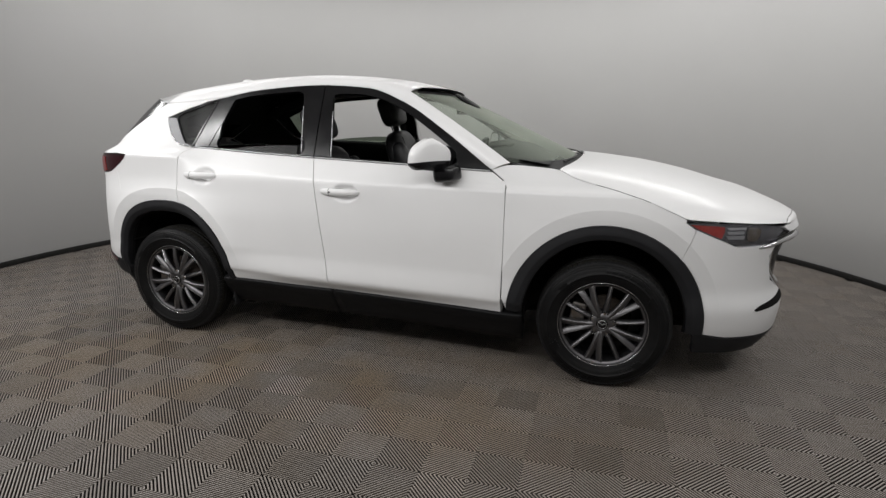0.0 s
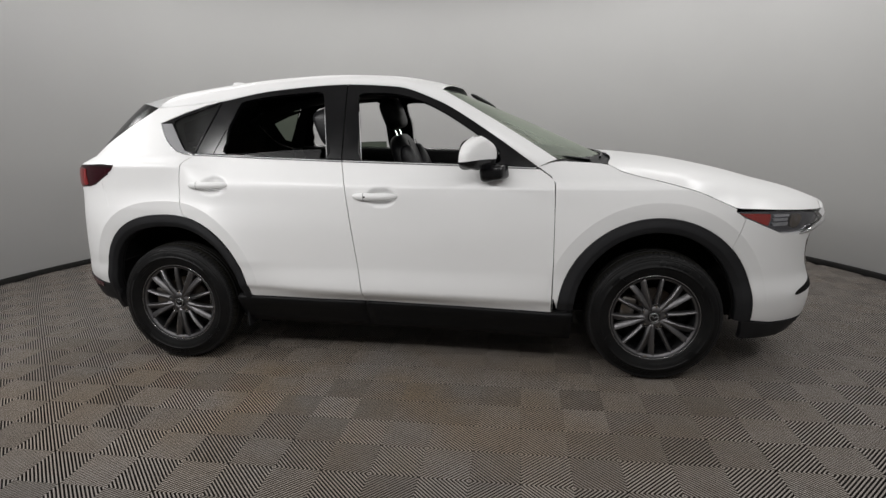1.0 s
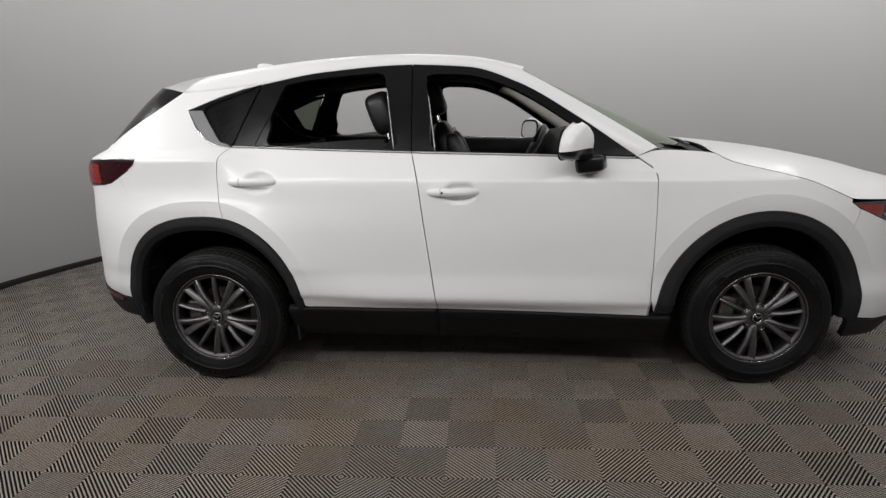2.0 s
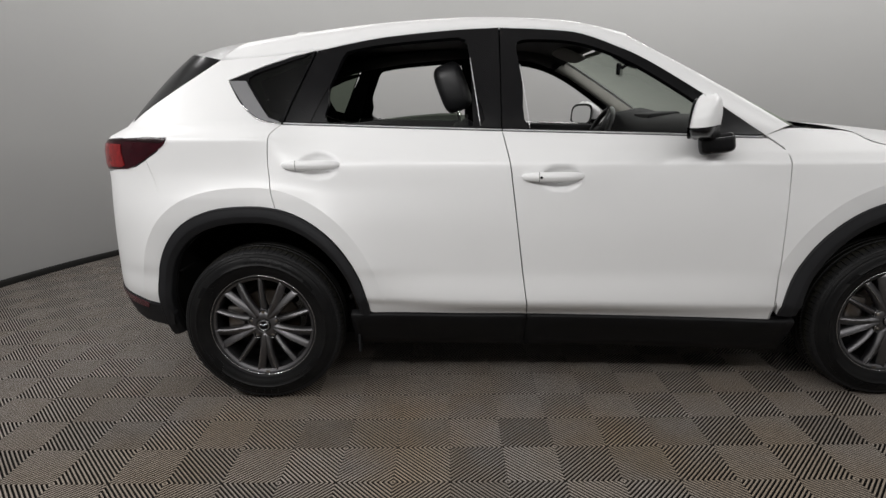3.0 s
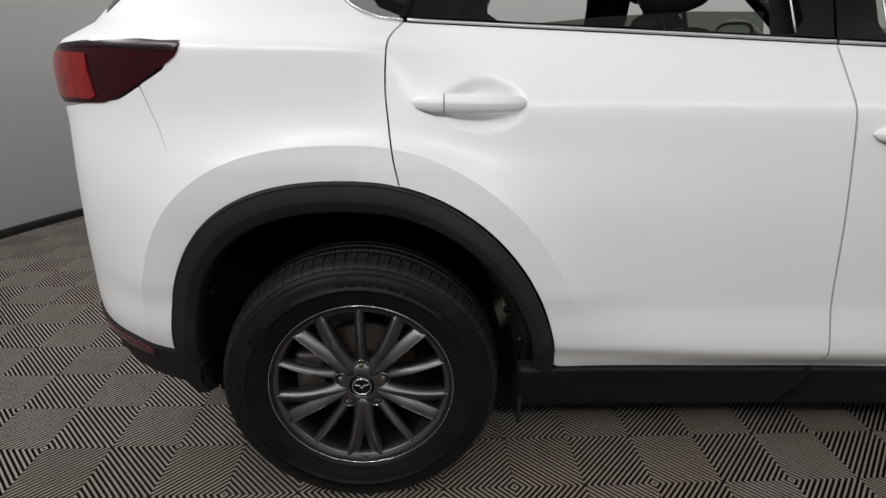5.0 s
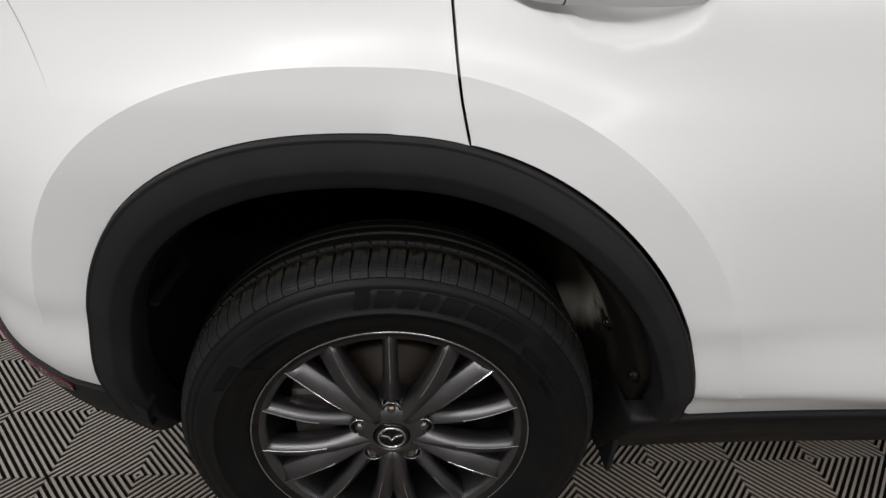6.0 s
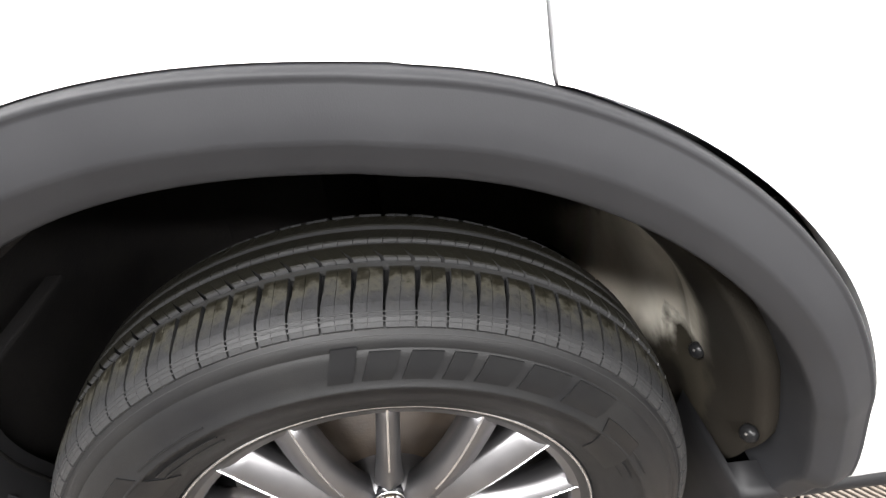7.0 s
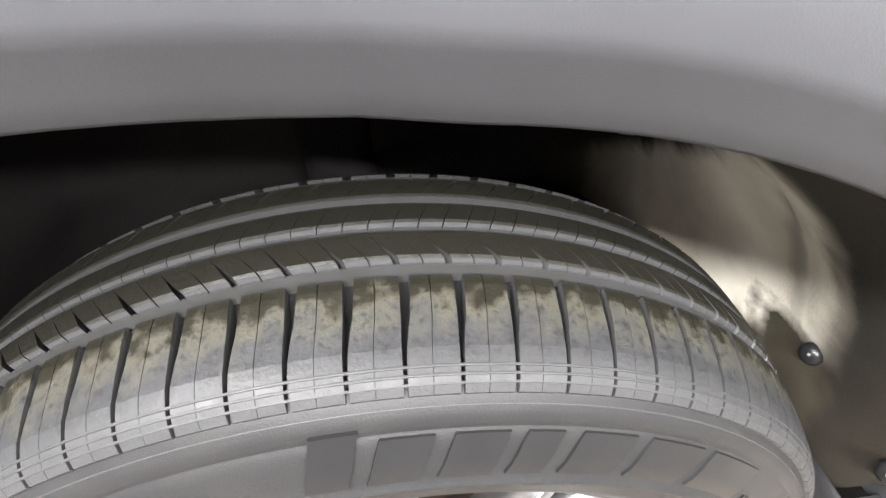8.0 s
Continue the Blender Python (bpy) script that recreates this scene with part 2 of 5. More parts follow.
def felt_shade_and_mud(m):
    """Felt: shade painted black in the depth, under the crown and in a fold; a muddy band toward the outer edge."""
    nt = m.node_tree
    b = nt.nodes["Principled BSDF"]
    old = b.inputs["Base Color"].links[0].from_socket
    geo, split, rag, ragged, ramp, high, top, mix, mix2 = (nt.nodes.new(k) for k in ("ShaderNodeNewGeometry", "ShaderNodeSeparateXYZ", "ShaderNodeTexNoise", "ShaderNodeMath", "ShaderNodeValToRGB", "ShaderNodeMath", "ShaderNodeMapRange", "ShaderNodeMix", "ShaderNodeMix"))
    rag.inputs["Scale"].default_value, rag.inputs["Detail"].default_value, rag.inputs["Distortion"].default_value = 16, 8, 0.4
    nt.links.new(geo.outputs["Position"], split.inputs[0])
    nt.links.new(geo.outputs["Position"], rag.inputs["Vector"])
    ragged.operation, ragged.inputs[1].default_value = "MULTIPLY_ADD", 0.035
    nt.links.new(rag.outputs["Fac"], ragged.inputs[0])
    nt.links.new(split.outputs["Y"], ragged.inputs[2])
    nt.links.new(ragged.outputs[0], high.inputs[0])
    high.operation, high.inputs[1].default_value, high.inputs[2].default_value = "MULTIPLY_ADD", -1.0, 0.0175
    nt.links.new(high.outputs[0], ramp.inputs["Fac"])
    # by depth: painted shade inside, a shaded fold, then mud at the outer edge
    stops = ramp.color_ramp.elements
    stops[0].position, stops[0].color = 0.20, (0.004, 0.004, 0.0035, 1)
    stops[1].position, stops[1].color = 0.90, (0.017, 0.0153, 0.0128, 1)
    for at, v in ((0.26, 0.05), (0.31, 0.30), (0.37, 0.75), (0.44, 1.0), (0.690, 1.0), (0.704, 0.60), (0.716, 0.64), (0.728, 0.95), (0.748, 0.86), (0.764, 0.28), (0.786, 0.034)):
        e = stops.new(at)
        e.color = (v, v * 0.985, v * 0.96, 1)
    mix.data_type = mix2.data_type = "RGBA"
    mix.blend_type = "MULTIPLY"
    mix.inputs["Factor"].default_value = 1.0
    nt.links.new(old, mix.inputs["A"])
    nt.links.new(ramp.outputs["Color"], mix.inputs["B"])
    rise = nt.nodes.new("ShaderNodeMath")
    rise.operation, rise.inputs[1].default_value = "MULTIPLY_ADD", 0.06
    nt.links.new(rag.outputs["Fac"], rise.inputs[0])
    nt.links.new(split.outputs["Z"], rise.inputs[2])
    # shade under the crown of the well, painted near black
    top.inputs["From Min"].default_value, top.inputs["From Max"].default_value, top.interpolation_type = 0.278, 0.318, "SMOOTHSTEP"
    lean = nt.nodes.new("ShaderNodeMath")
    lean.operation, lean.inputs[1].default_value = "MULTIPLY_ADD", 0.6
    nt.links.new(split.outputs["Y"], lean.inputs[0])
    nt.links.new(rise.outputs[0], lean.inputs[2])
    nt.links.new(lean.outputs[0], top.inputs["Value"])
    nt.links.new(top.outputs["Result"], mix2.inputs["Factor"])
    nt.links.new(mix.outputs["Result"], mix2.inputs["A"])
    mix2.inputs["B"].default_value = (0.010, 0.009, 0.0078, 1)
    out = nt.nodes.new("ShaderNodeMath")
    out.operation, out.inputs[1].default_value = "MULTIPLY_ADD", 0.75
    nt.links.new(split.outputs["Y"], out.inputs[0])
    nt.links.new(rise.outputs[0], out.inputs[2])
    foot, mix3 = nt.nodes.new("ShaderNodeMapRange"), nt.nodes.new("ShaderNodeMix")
    # darker low on the outer side
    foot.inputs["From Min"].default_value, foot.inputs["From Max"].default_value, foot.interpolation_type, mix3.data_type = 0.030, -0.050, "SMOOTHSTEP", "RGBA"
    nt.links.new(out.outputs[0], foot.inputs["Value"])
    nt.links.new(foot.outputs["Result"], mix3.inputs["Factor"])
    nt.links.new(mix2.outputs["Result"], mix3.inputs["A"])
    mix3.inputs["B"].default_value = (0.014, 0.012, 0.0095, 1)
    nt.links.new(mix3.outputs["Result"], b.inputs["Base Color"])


felt_shade_and_mud(FELT)
splashed(FELT, (-0.965, -0.725, 0.465), 0.055, (0.030, 0.026, 0.019))


def stained_tiles():
    """Worn grey plastic with a wide rust-brown wash stain beside the car and fine speckle everywhere."""
    m = bpy.data.materials.new("ribbed_tile_plastic")
    m.use_nodes = True
    nt = m.node_tree
    b = nt.nodes["Principled BSDF"]
    b.inputs["Roughness"].default_value, b.inputs["Specular IOR Level"].default_value = 0.55, 0.4

    def node(kind, **sets):
        n = nt.nodes.new(kind)
        for k, v in sets.items():
            n.inputs[k.replace("_", " ")].default_value = v
        return n

    def link(a, out, c, into):
        nt.links.new(a.outputs[out], c.inputs[into])

    def maths(op, a, c):
        n = nt.nodes.new("ShaderNodeMath")
        n.operation = op
        for k, s in enumerate((a, c)):
            if isinstance(s, float):
                n.inputs[k].default_value = s
            else:
                nt.links.new(s, n.inputs[k])
        return n.outputs[0]

    def blend(fac, a, c):
        n = nt.nodes.new("ShaderNodeMix")
        n.data_type = "RGBA"
        nt.links.new(fac, n.inputs["Factor"])
        for k, s in (("A", a), ("B", c)):
            if isinstance(s, tuple):
                n.inputs[k].default_value = (*s, 1)
            else:
                nt.links.new(s, n.inputs[k])
        return n.outputs["Result"]

    geo = nt.nodes.new("ShaderNodeNewGeometry")
    cloud = node("ShaderNodeTexNoise", Scale=1.7, Detail=7.0)
    patch = node("ShaderNodeTexNoise", Scale=9.0, Detail=8.0)
    grain = node("ShaderNodeTexNoise", Scale=260.0, Detail=4.0)
    for n in (cloud, patch, grain):
        link(geo, "Position", n, "Vector")
    flat, away = nt.nodes.new("ShaderNodeVectorMath"), nt.nodes.new("ShaderNodeVectorMath")
    flat.operation, flat.inputs[1].default_value = "MULTIPLY", (0.36, 1.0, 0.0)
    away.operation, away.inputs[1].default_value = "DISTANCE", (STAIN_AT[0] * 0.36, STAIN_AT[1], 0.0)
    link(geo, "Position", flat, 0)
    link(flat, "Vector", away, 0)
    near_ = node("ShaderNodeMapRange", From_Min=0.95, From_Max=0.25)
    nt.links.new(away.outputs["Value"], near_.inputs["Value"])
    rust = node("ShaderNodeMapRange", From_Min=0.36, From_Max=0.60, To_Max=0.95)
    link(cloud, "Fac", rust, "Value")
    spots = node("ShaderNodeMapRange", From_Min=0.42, From_Max=0.66, To_Max=0.55)
    link(patch, "Fac", spots, "Value")
    speck = node("ShaderNodeMapRange", From_Min=0.40, From_Max=0.62, To_Max=0.65)
    link(grain, "Fac", speck, "Value")
    info = nt.nodes.new("ShaderNodeObjectInfo")
    tone = node("ShaderNodeMapRange", To_Min=0.84, To_Max=1.22)
    link(info, "Random", tone, "Value")
    col = blend(spots.outputs[0], (0.315, 0.290, 0.270), (0.240, 0.217, 0.198))
    col = blend(maths("MULTIPLY", near_.outputs[0], rust.outputs[0]), col, (0.300, 0.225, 0.148))
    col = blend(speck.outputs[0], col, (0.17, 0.147, 0.122))
    vary = nt.nodes.new("ShaderNodeHueSaturation")
    nt.links.new(col, vary.inputs["Color"])
    nt.links.new(tone.outputs[0], vary.inputs["Value"])
    nt.links.new(vary.outputs["Color"], b.inputs["Base Color"])
    bp = node("ShaderNodeBump", Strength=0.3, Distance=0.002)
    link(grain, "Fac", bp, "Height")
    link(bp, "Normal", b, "Normal")
    return m


STAIN_AT = (-0.35, -1.22, 0.0)
TILE = stained_tiles()


# ======== mesh helpers ========
def part(name, bm, mat, parent=None, label="", smooth=False, angle=None):
    me = bpy.data.meshes.new(name)
    if smooth:
        for f in bm.faces:
            f.smooth = True
    if angle is not None:
        for e in bm.edges:
            if len(e.link_faces) == 2 and e.calc_face_angle(0) > radians(angle):
                e.smooth = False
    bm.to_mesh(me)
    bm.free()
    me.materials.append(mat)
    ob = new(name, me)
    if parent:
        ob.parent = parent
    if label:
        tagged(ob, label)
    return ob


def shared(name, me, parent, m=None):
    ob = new(name, me)
    ob.parent = parent
    if m is not None:
        ob.matrix_basis = m
    return ob


def mirrored(ob, parent=None, name=None):
    """The same part on the other side of the car."""
    me = ob.data.copy()
    me.transform(Matrix.Scale(-1, 4, (0, 1, 0)))
    me.flip_normals()
    tw = new(name or ob.name.split(".")[0], me)
    tw.parent = parent or ob.parent
    if "label" in ob:
        tagged(tw, ob["label"])
    return tw


def knots(x, pts):
    """A smooth curve through a few knots (monotone cubic), level beyond its ends."""
    if x <= pts[0][0]:
        return pts[0][1]
    if x >= pts[-1][0]:
        return pts[-1][1]
    d = [(b[1] - a[1]) / (b[0] - a[0]) for a, b in zip(pts, pts[1:])]
    s = [d[0]] + [0 if p * q <= 0 else 2 * p * q / (p + q) for p, q in zip(d, d[1:])] + [d[-1]]
    for n, (a, b) in enumerate(zip(pts, pts[1:])):
        if x <= b[0]:
            w = b[0] - a[0]
            t = (x - a[0]) / w
            return (2 * t**3 - 3 * t**2 + 1) * a[1] + (t**3 - 2 * t**2 + t) * w * s[n] + (3 * t**2 - 2 * t**3) * b[1] + (t**3 - t**2) * w * s[n + 1]


def rounded(pts, steps=5, closed=False):
    """A Catmull-Rom line through the points."""
    out, n = [], len(pts)
    for i in range(n if closed else n - 1):
        p = [Vector(pts[(i + k) % n] if closed else pts[min(max(i + k, 0), n - 1)]) for k in (-1, 0, 1, 2)]
        for k in range(steps):
            t = k / steps
            out.append(tuple(0.5 * (2 * p[1] + (p[2] - p[0]) * t + (2 * p[0] - 5 * p[1] + 4 * p[2] - p[3]) * t * t + (3 * p[1] - p[0] - 3 * p[2] + p[3]) * t**3)))
    return out if closed else out + [tuple(pts[-1])]


def loft(fn, nu, nv, closed_u=False, bm=None):
    """A grid of faces from fn(a, b), with a and b from 0 to 1."""
    bm = bm or bmesh.new()
    rows = [[bm.verts.new(fn(i / nu, j / nv)) for j in range(nv + 1)] for i in range(nu if closed_u else nu + 1)]
    for i in range(nu):
        for j in range(nv):
            q = [rows[i][j], rows[(i + 1) % len(rows)][j], rows[(i + 1) % len(rows)][j + 1], rows[i][j + 1]]
            q = [v for k, v in enumerate(q) if (v.co - q[k - 1].co).length > 1e-7]
            if len(q) > 2:
                bm.faces.new(q)
    return bm


def box(bm, lo, hi, bevel=0.0, m=None):
    vs = bmesh.ops.create_cube(bm, size=1)["verts"]
    for v in vs:
        v.co = Vector([l + (h - l) * (c + 0.5) for l, h, c in zip(lo, hi, v.co)])
    if bevel:
        es = list({e for v in vs for e in v.link_edges})
        vs = [g for g in bmesh.ops.bevel(bm, geom=es, offset=bevel, segments=2, affect="EDGES", profile=0.6)["verts"]]
    if m is not None:
        vs = [v for v in vs if v.is_valid]
        bmesh.ops.transform(bm, matrix=m, verts=vs)
    return bm


def revolve(profile, n, centre=(0, 0, 0), bm=None):
    """Turns (radius, y) points about the y axis through centre."""
    bm = bm or bmesh.new()
    return loft(lambda a, b: (centre[0] + profile[round(b * (len(profile) - 1))][0] * math.cos(2 * math.pi * a), centre[1] + profile[round(b * (len(profile) - 1))][1],
                              centre[2] + profile[round(b * (len(profile) - 1))][0] * math.sin(2 * math.pi * a)), n, len(profile) - 1, True, bm)


def tube(pts, r, bm=None, sides=8):
    """A round bar along points."""
    bm = bm or bmesh.new()
    pts = [Vector(p) for p in pts]
    rings = []
    for i, p in enumerate(pts):
        d = (pts[min(i + 1, len(pts) - 1)] - pts[max(i - 1, 0)]).normalized()
        a = d.cross(Vector((0.31, 0.22, 0.92))).normalized()
        b = d.cross(a)
        rr = r(i / (len(pts) - 1)) if callable(r) else r
        rings.append([bm.verts.new(p + rr * (math.cos(2 * math.pi * k / sides) * a + math.sin(2 * math.pi * k / sides) * b)) for k in range(sides)])
    for p, q in zip(rings, rings[1:]):
        for k in range(sides):
            bm.faces.new((p[k], p[(k + 1) % sides], q[(k + 1) % sides], q[k]))
    bm.faces.new(rings[0][::-1])
    bm.faces.new(rings[-1])
    return bm


def blob(bm, at, size, power=2.5, nu=20, nv=12, m=None):
    """A soft box (superellipsoid)."""
    def f(c):
        return math.copysign(abs(c) ** (2 / power), c)

    def fn(a, b):
        th, ph = 2 * math.pi * a, math.pi * (b - 0.5)
        return Vector(at) + Vector((size[0] * f(math.cos(ph)) * f(math.cos(th)), size[1] * f(math.cos(ph)) * f(math.sin(th)), size[2] * f(math.sin(ph))))

    def fm(a, b):
        v = fn(a, b)
        return m @ v if m is not None else v
    loft(fm, nu, nv, True, bm)
    bmesh.ops.remove_doubles(bm, verts=bm.verts[:], dist=1e-6)
    return bm


# ======== the booth ========
def ring_wall():
    cx, cy = BOOTH_C
    n = 120
    bm = bmesh.new()
    prof = [(BOOTH_R, 0), (BOOTH_R, BOOTH_H), (BOOTH_R + 0.12, BOOTH_H), (BOOTH_R + 0.12, 0)]
    loft(lambda a, b: (cx + prof[round(b * 3)][0] * math.cos(2 * math.pi * a), cy + prof[round(b * 3)][0] * math.sin(2 * math.pi * a), prof[round(b * 3)][1]), n, 3, True, bm)
    ob = part("wall_round", bm, WALL, smooth=True, angle=40)
    return tagged(ob, "smooth pale grey curved booth wall", "wall", kind="structure")


ring_wall()
sk = [(BOOTH_R - 0.022, 0.0), (BOOTH_R - 0.022, 0.040), (BOOTH_R - 0.016, 0.048), (BOOTH_R - 0.002, 0.050)]
tagged(part("baseboard", loft(lambda a, b: (BOOTH_C[0] + sk[round(b * 3)][0] * math.cos(2 * math.pi * a), BOOTH_C[1] + sk[round(b * 3)][0] * math.sin(2 * math.pi * a), sk[round(b * 3)][1]), 120, 3, True), SKIRT, smooth=True, angle=40),
       "low black rubber skirting at the foot of the curved wall", "baseboard", kind="structure")
bm = bmesh.new()
bmesh.ops.create_circle(bm, cap_ends=True, segments=120, radius=BOOTH_R + 0.12)
bmesh.ops.translate(bm, verts=bm.verts, vec=(*BOOTH_C, BOOTH_H + 0.003))
g = bmesh.ops.extrude_face_region(bm, geom=bm.faces[:])
bmesh.ops.translate(bm, verts=[v for v in g["geom"] if isinstance(v, bmesh.types.BMVert)], vec=(0, 0, 0.1))
tagged(part("ceiling", bm, CEIL), "plain white booth ceiling", "ceiling", kind="structure")

# ======== the car's form ========
# x runs to the car's nose, the visible side is -y, the ground is z = 0; widths are half widths.
HUB_Z, AXLE = 0.355, 1.349
X0F, X0R = 1.05, -1.20
AF, AR = 1.15, 0.95
ARCH = {1: (1.340, 0.37, 0.497, 0.515, 0.405, 0.432), -1: (-1.338, 0.37, 0.463, 0.510, 0.404, 0.433)}
ROUND = {1: (2.0, 2.0), -1: (2.0, 2.7)}  # how square each arch is, toward the nose and toward the tail


def arch_point(s, degrees, inner=0.0, grow=0.0):
    """A point on a wheel arch by its angle from the nose upward: inner 0 on the outer edge, 1 on the opening."""
    cx, cz, a, b, ai, bi = ARCH[s]
    c, d = math.cos(radians(degrees)), math.sin(radians(degrees))
    n = ROUND[s][0] if c > 0 else ROUND[s][1]
    a, b = a + (ai - a) * inner + grow, b + (bi - b) * inner + grow
    return cx + a * math.copysign(abs(c) ** (2 / n), c), cz + b * math.copysign(abs(d) ** (2 / n), d)

LOW = [(-2.2, 0.815), (-1.8, 0.845), (-1.3, 0.864), (-0.8, 0.886), (0, 0.905), (0.8, 0.900), (1.3, 0.880), (2.2, 0.86)]
SHOULDER = [(-2.2, 0.80), (-1.8, 0.815), (-1.2, 0.832), (-0.6, 0.872), (0, 0.893), (0.8, 0.885), (1.3, 0.875), (2.2, 0.86)]
BELT_Y = [(-2.2, 0.70), (-1.8, 0.742), (-1.5, 0.752), (-1.35, 0.736), (-1.2, 0.715), (-0.7, 0.785), (0, 0.826), (0.7, 0.833), (1.2, 0.812), (2.2, 0.78)]
BELT_Z = [(-1.3, 1.207), (-0.315, 1.169), (0.309, 1.146), (0.8, 1.126), (1.4, 1.12)]
NOSE = [(0.10, 2.12), (0.20, 2.22), (0.33, 2.295), (0.46, 2.305), (0.56, 2.275), (0.66, 2.28), (0.77, 2.305), (0.87, 2.335), (0.95, 2.265), (1.1, 2.03)]
TAIL = [(0.28, 2.005), (0.38, 2.105), (0.60, 2.145), (0.85, 2.135), (0.98, 2.13), (1.04, 2.136), (1.10, 2.135), (1.155, 2.112), (1.20, 2.045), (1.27, 1.99), (1.48, 1.80), (1.56, 1.70)]
# the lower edge of the doors, tucked in above the sill's ledge: its width and height along the car
TUCK_Y = [(-0.95, 0.872), (-0.86, 0.868), (-0.8, 0.865), (-0.7, 0.861), (-0.6, 0.857), (-0.5, 0.854), (-0.3, 0.853), (0.0, 0.855), (0.3, 0.860), (0.6, 0.868), (0.8, 0.876)]
TUCK_Z = [(-0.95, 0.416), (-0.8, 0.4135), (-0.7, 0.410), (-0.6, 0.406), (-0.5, 0.402), (-0.2, 0.398), (0.0, 0.395), (0.3, 0.387), (0.6, 0.378), (0.8, 0.371)]
CUPS = [(-0.085, 0.986, 0.082, 0.046), (-1.065, 1.041, 0.082, 0.046)]


def arch_ratio(s, x, z):
    """How far a point lies out from a wheel arch's centre: 1 on the cladding's outer edge."""
    cx, cz, a, b, _, _ = ARCH[s]
    n = ROUND[s][0 if x > cx else 1]
    return (abs((x - cx) / a) ** n + abs((z - cz) / b) ** n) ** (1 / n)


def half_width(x, z):
    """How far the car's side stands out at x and z, before the nose and tail curve in."""
    hl, hs, hb, zb = knots(x, LOW), knots(x, SHOULDER), knots(x, BELT_Y), knots(x, BELT_Z)
    if z > zb:
        w = hb - (0.40 + 0.22 * min(max((-1.20 - x) / 0.28, 0), 1)) * (z - zb) - 0.12 * (z - zb) ** 2
    else:
        rear = min(max((-1.04 - x) / 0.34, 0), 1)
        rear = rear * rear * (3 - 2 * rear)
        low = (hb * 0.1 + hs * 0.9 + 0.006) * rear + (hb * 0.54 + hs * 0.46) * (1 - rear)
        mid = (hb * 0.1 + hs * 0.9) * rear + (hb * 0.63 + hs * 0.37) * (1 - rear)
        tuck = min(max((x + 1.15) / 0.17, 0), 1) * min(max((1.06 - x) / 0.16, 0), 1)
        ty, tz = knots(x, TUCK_Y), knots(x, TUCK_Z)
        foot = ((tz - 0.16, hl - 0.05, ty - 0.05), (tz, hl + 0.002, ty), (tz + 0.050, hl + 0.008, hl - 0.006), (tz + 0.072, hl + 0.009, hl + 0.004))
        w = knots(z, [(h, a + (b - a) * tuck) for h, a, b in foot] + [(0.60, hl - 0.010), (0.80, hl * 0.7 + hs * 0.3 - 0.002), (0.95, hs + 0.004), (1.03, hs - 0.002), (zb - 0.060, low), (zb - 0.048, mid), (zb, hb)])
    for s, amp in ((1, 0.018), (-1, 0.039)):
        r = arch_ratio(s, x, z)
        front = 1 if s < 0 and x > ARCH[s][0] else 0
        up = min(max((z - 0.40) / 0.22, 0), 1) * min(max((1.16 - z) / 0.25, 0), 1)
        if r > 1.15:
            w += up * amp * math.exp(-(r - 1.15) / 0.24)
        else:
            w += up * (amp - ((0.014 if s < 0 else 0.008) - 0.0105 * front * min(max((0.96 - z) / 0.22, 0), 1)) * min((1.15 - r) / 0.15, 1.0))
    for cx, cz, a, b in CUPS:
        q = ((x - cx) / a) ** 2 + ((z - cz) / b) ** 2
        if q < 1:
            w -= 0.026 * (1 - q * q) ** 0.75
    return w


def surface(u, z):
    """The skin of the car's right side; past X0F and X0R it wraps round the nose and the tail."""
    if u > X0F:
        ph, x0, reach, sgn = min((u - X0F) / AF, math.pi / 2), X0F, knots(z, NOSE) - X0F, 1
    elif u < X0R:
        ph, x0, reach, sgn = min((X0R - u) / AR, math.pi / 2), X0R, knots(z, TAIL) + X0R, -1
    else:
        return Vector((u, -half_width(u, z), z))
    c, s = max(math.cos(ph), 0.0), math.sin(ph)
    n = 3.5 if sgn > 0 else 4.6
    k = (c**n + s**n) ** (1 / n)
    x = x0 + sgn * reach * s / k
    return Vector((x, -half_width(x, z) * c / k, z))


def u_of_x(x, z):
    for x0, a, far, sgn in ((X0F, AF, knots(z, NOSE) - X0F, 1), (X0R, AR, knots(z, TAIL) + X0R, -1)):
        if sgn * (x - x0) > 0:
            f = min(sgn * (x - x0) / far, 1.0)
            n = 3.5 if sgn > 0 else 4.6
            return x0 + sgn * a * math.atan2(f, max(1 - f**n, 0.0) ** (1 / n))
    return x


def u_of_y(y, z, sgn):
    x0, a, far = (X0F, AF, knots(z, NOSE) - X0F) if sgn > 0 else (X0R, AR, knots(z, TAIL) + X0R)
    w = half_width(x0 + sgn * far * 0.9, z)
    g = min(abs(y) / w, 1.0)
    n = 3.5 if sgn > 0 else 4.6
    return x0 + sgn * a * math.atan2((1 - g**n) ** (1 / n), g)


def outward(u, z):
    e = 0.004
    d = (surface(u + e, z) - surface(u - e, z)).cross(surface(u, z + e) - surface(u, z - e))
    return d.normalized() if d.length > 1e-12 else Vector((math.copysign(1, u), 0, 0))


def shrunk(poly, gap):
    """The outline drawn in by half a shut line."""
    area = sum(a[0] * b[1] - b[0] * a[1] for a, b in zip(poly, poly[1:] + poly[:1]))
    sg, out = (1 if area > 0 else -1), []
    for i, p in enumerate(poly):
        a, b = Vector(poly[i - 1]), Vector(poly[(i + 1) % len(poly)])
        d = b - a
        if d.length < 1e-9:
            out.append(p)
            continue
        d.normalize()
        out.append((p[0] - sg * d.y * gap, p[1] + sg * d.x * gap))
    return out


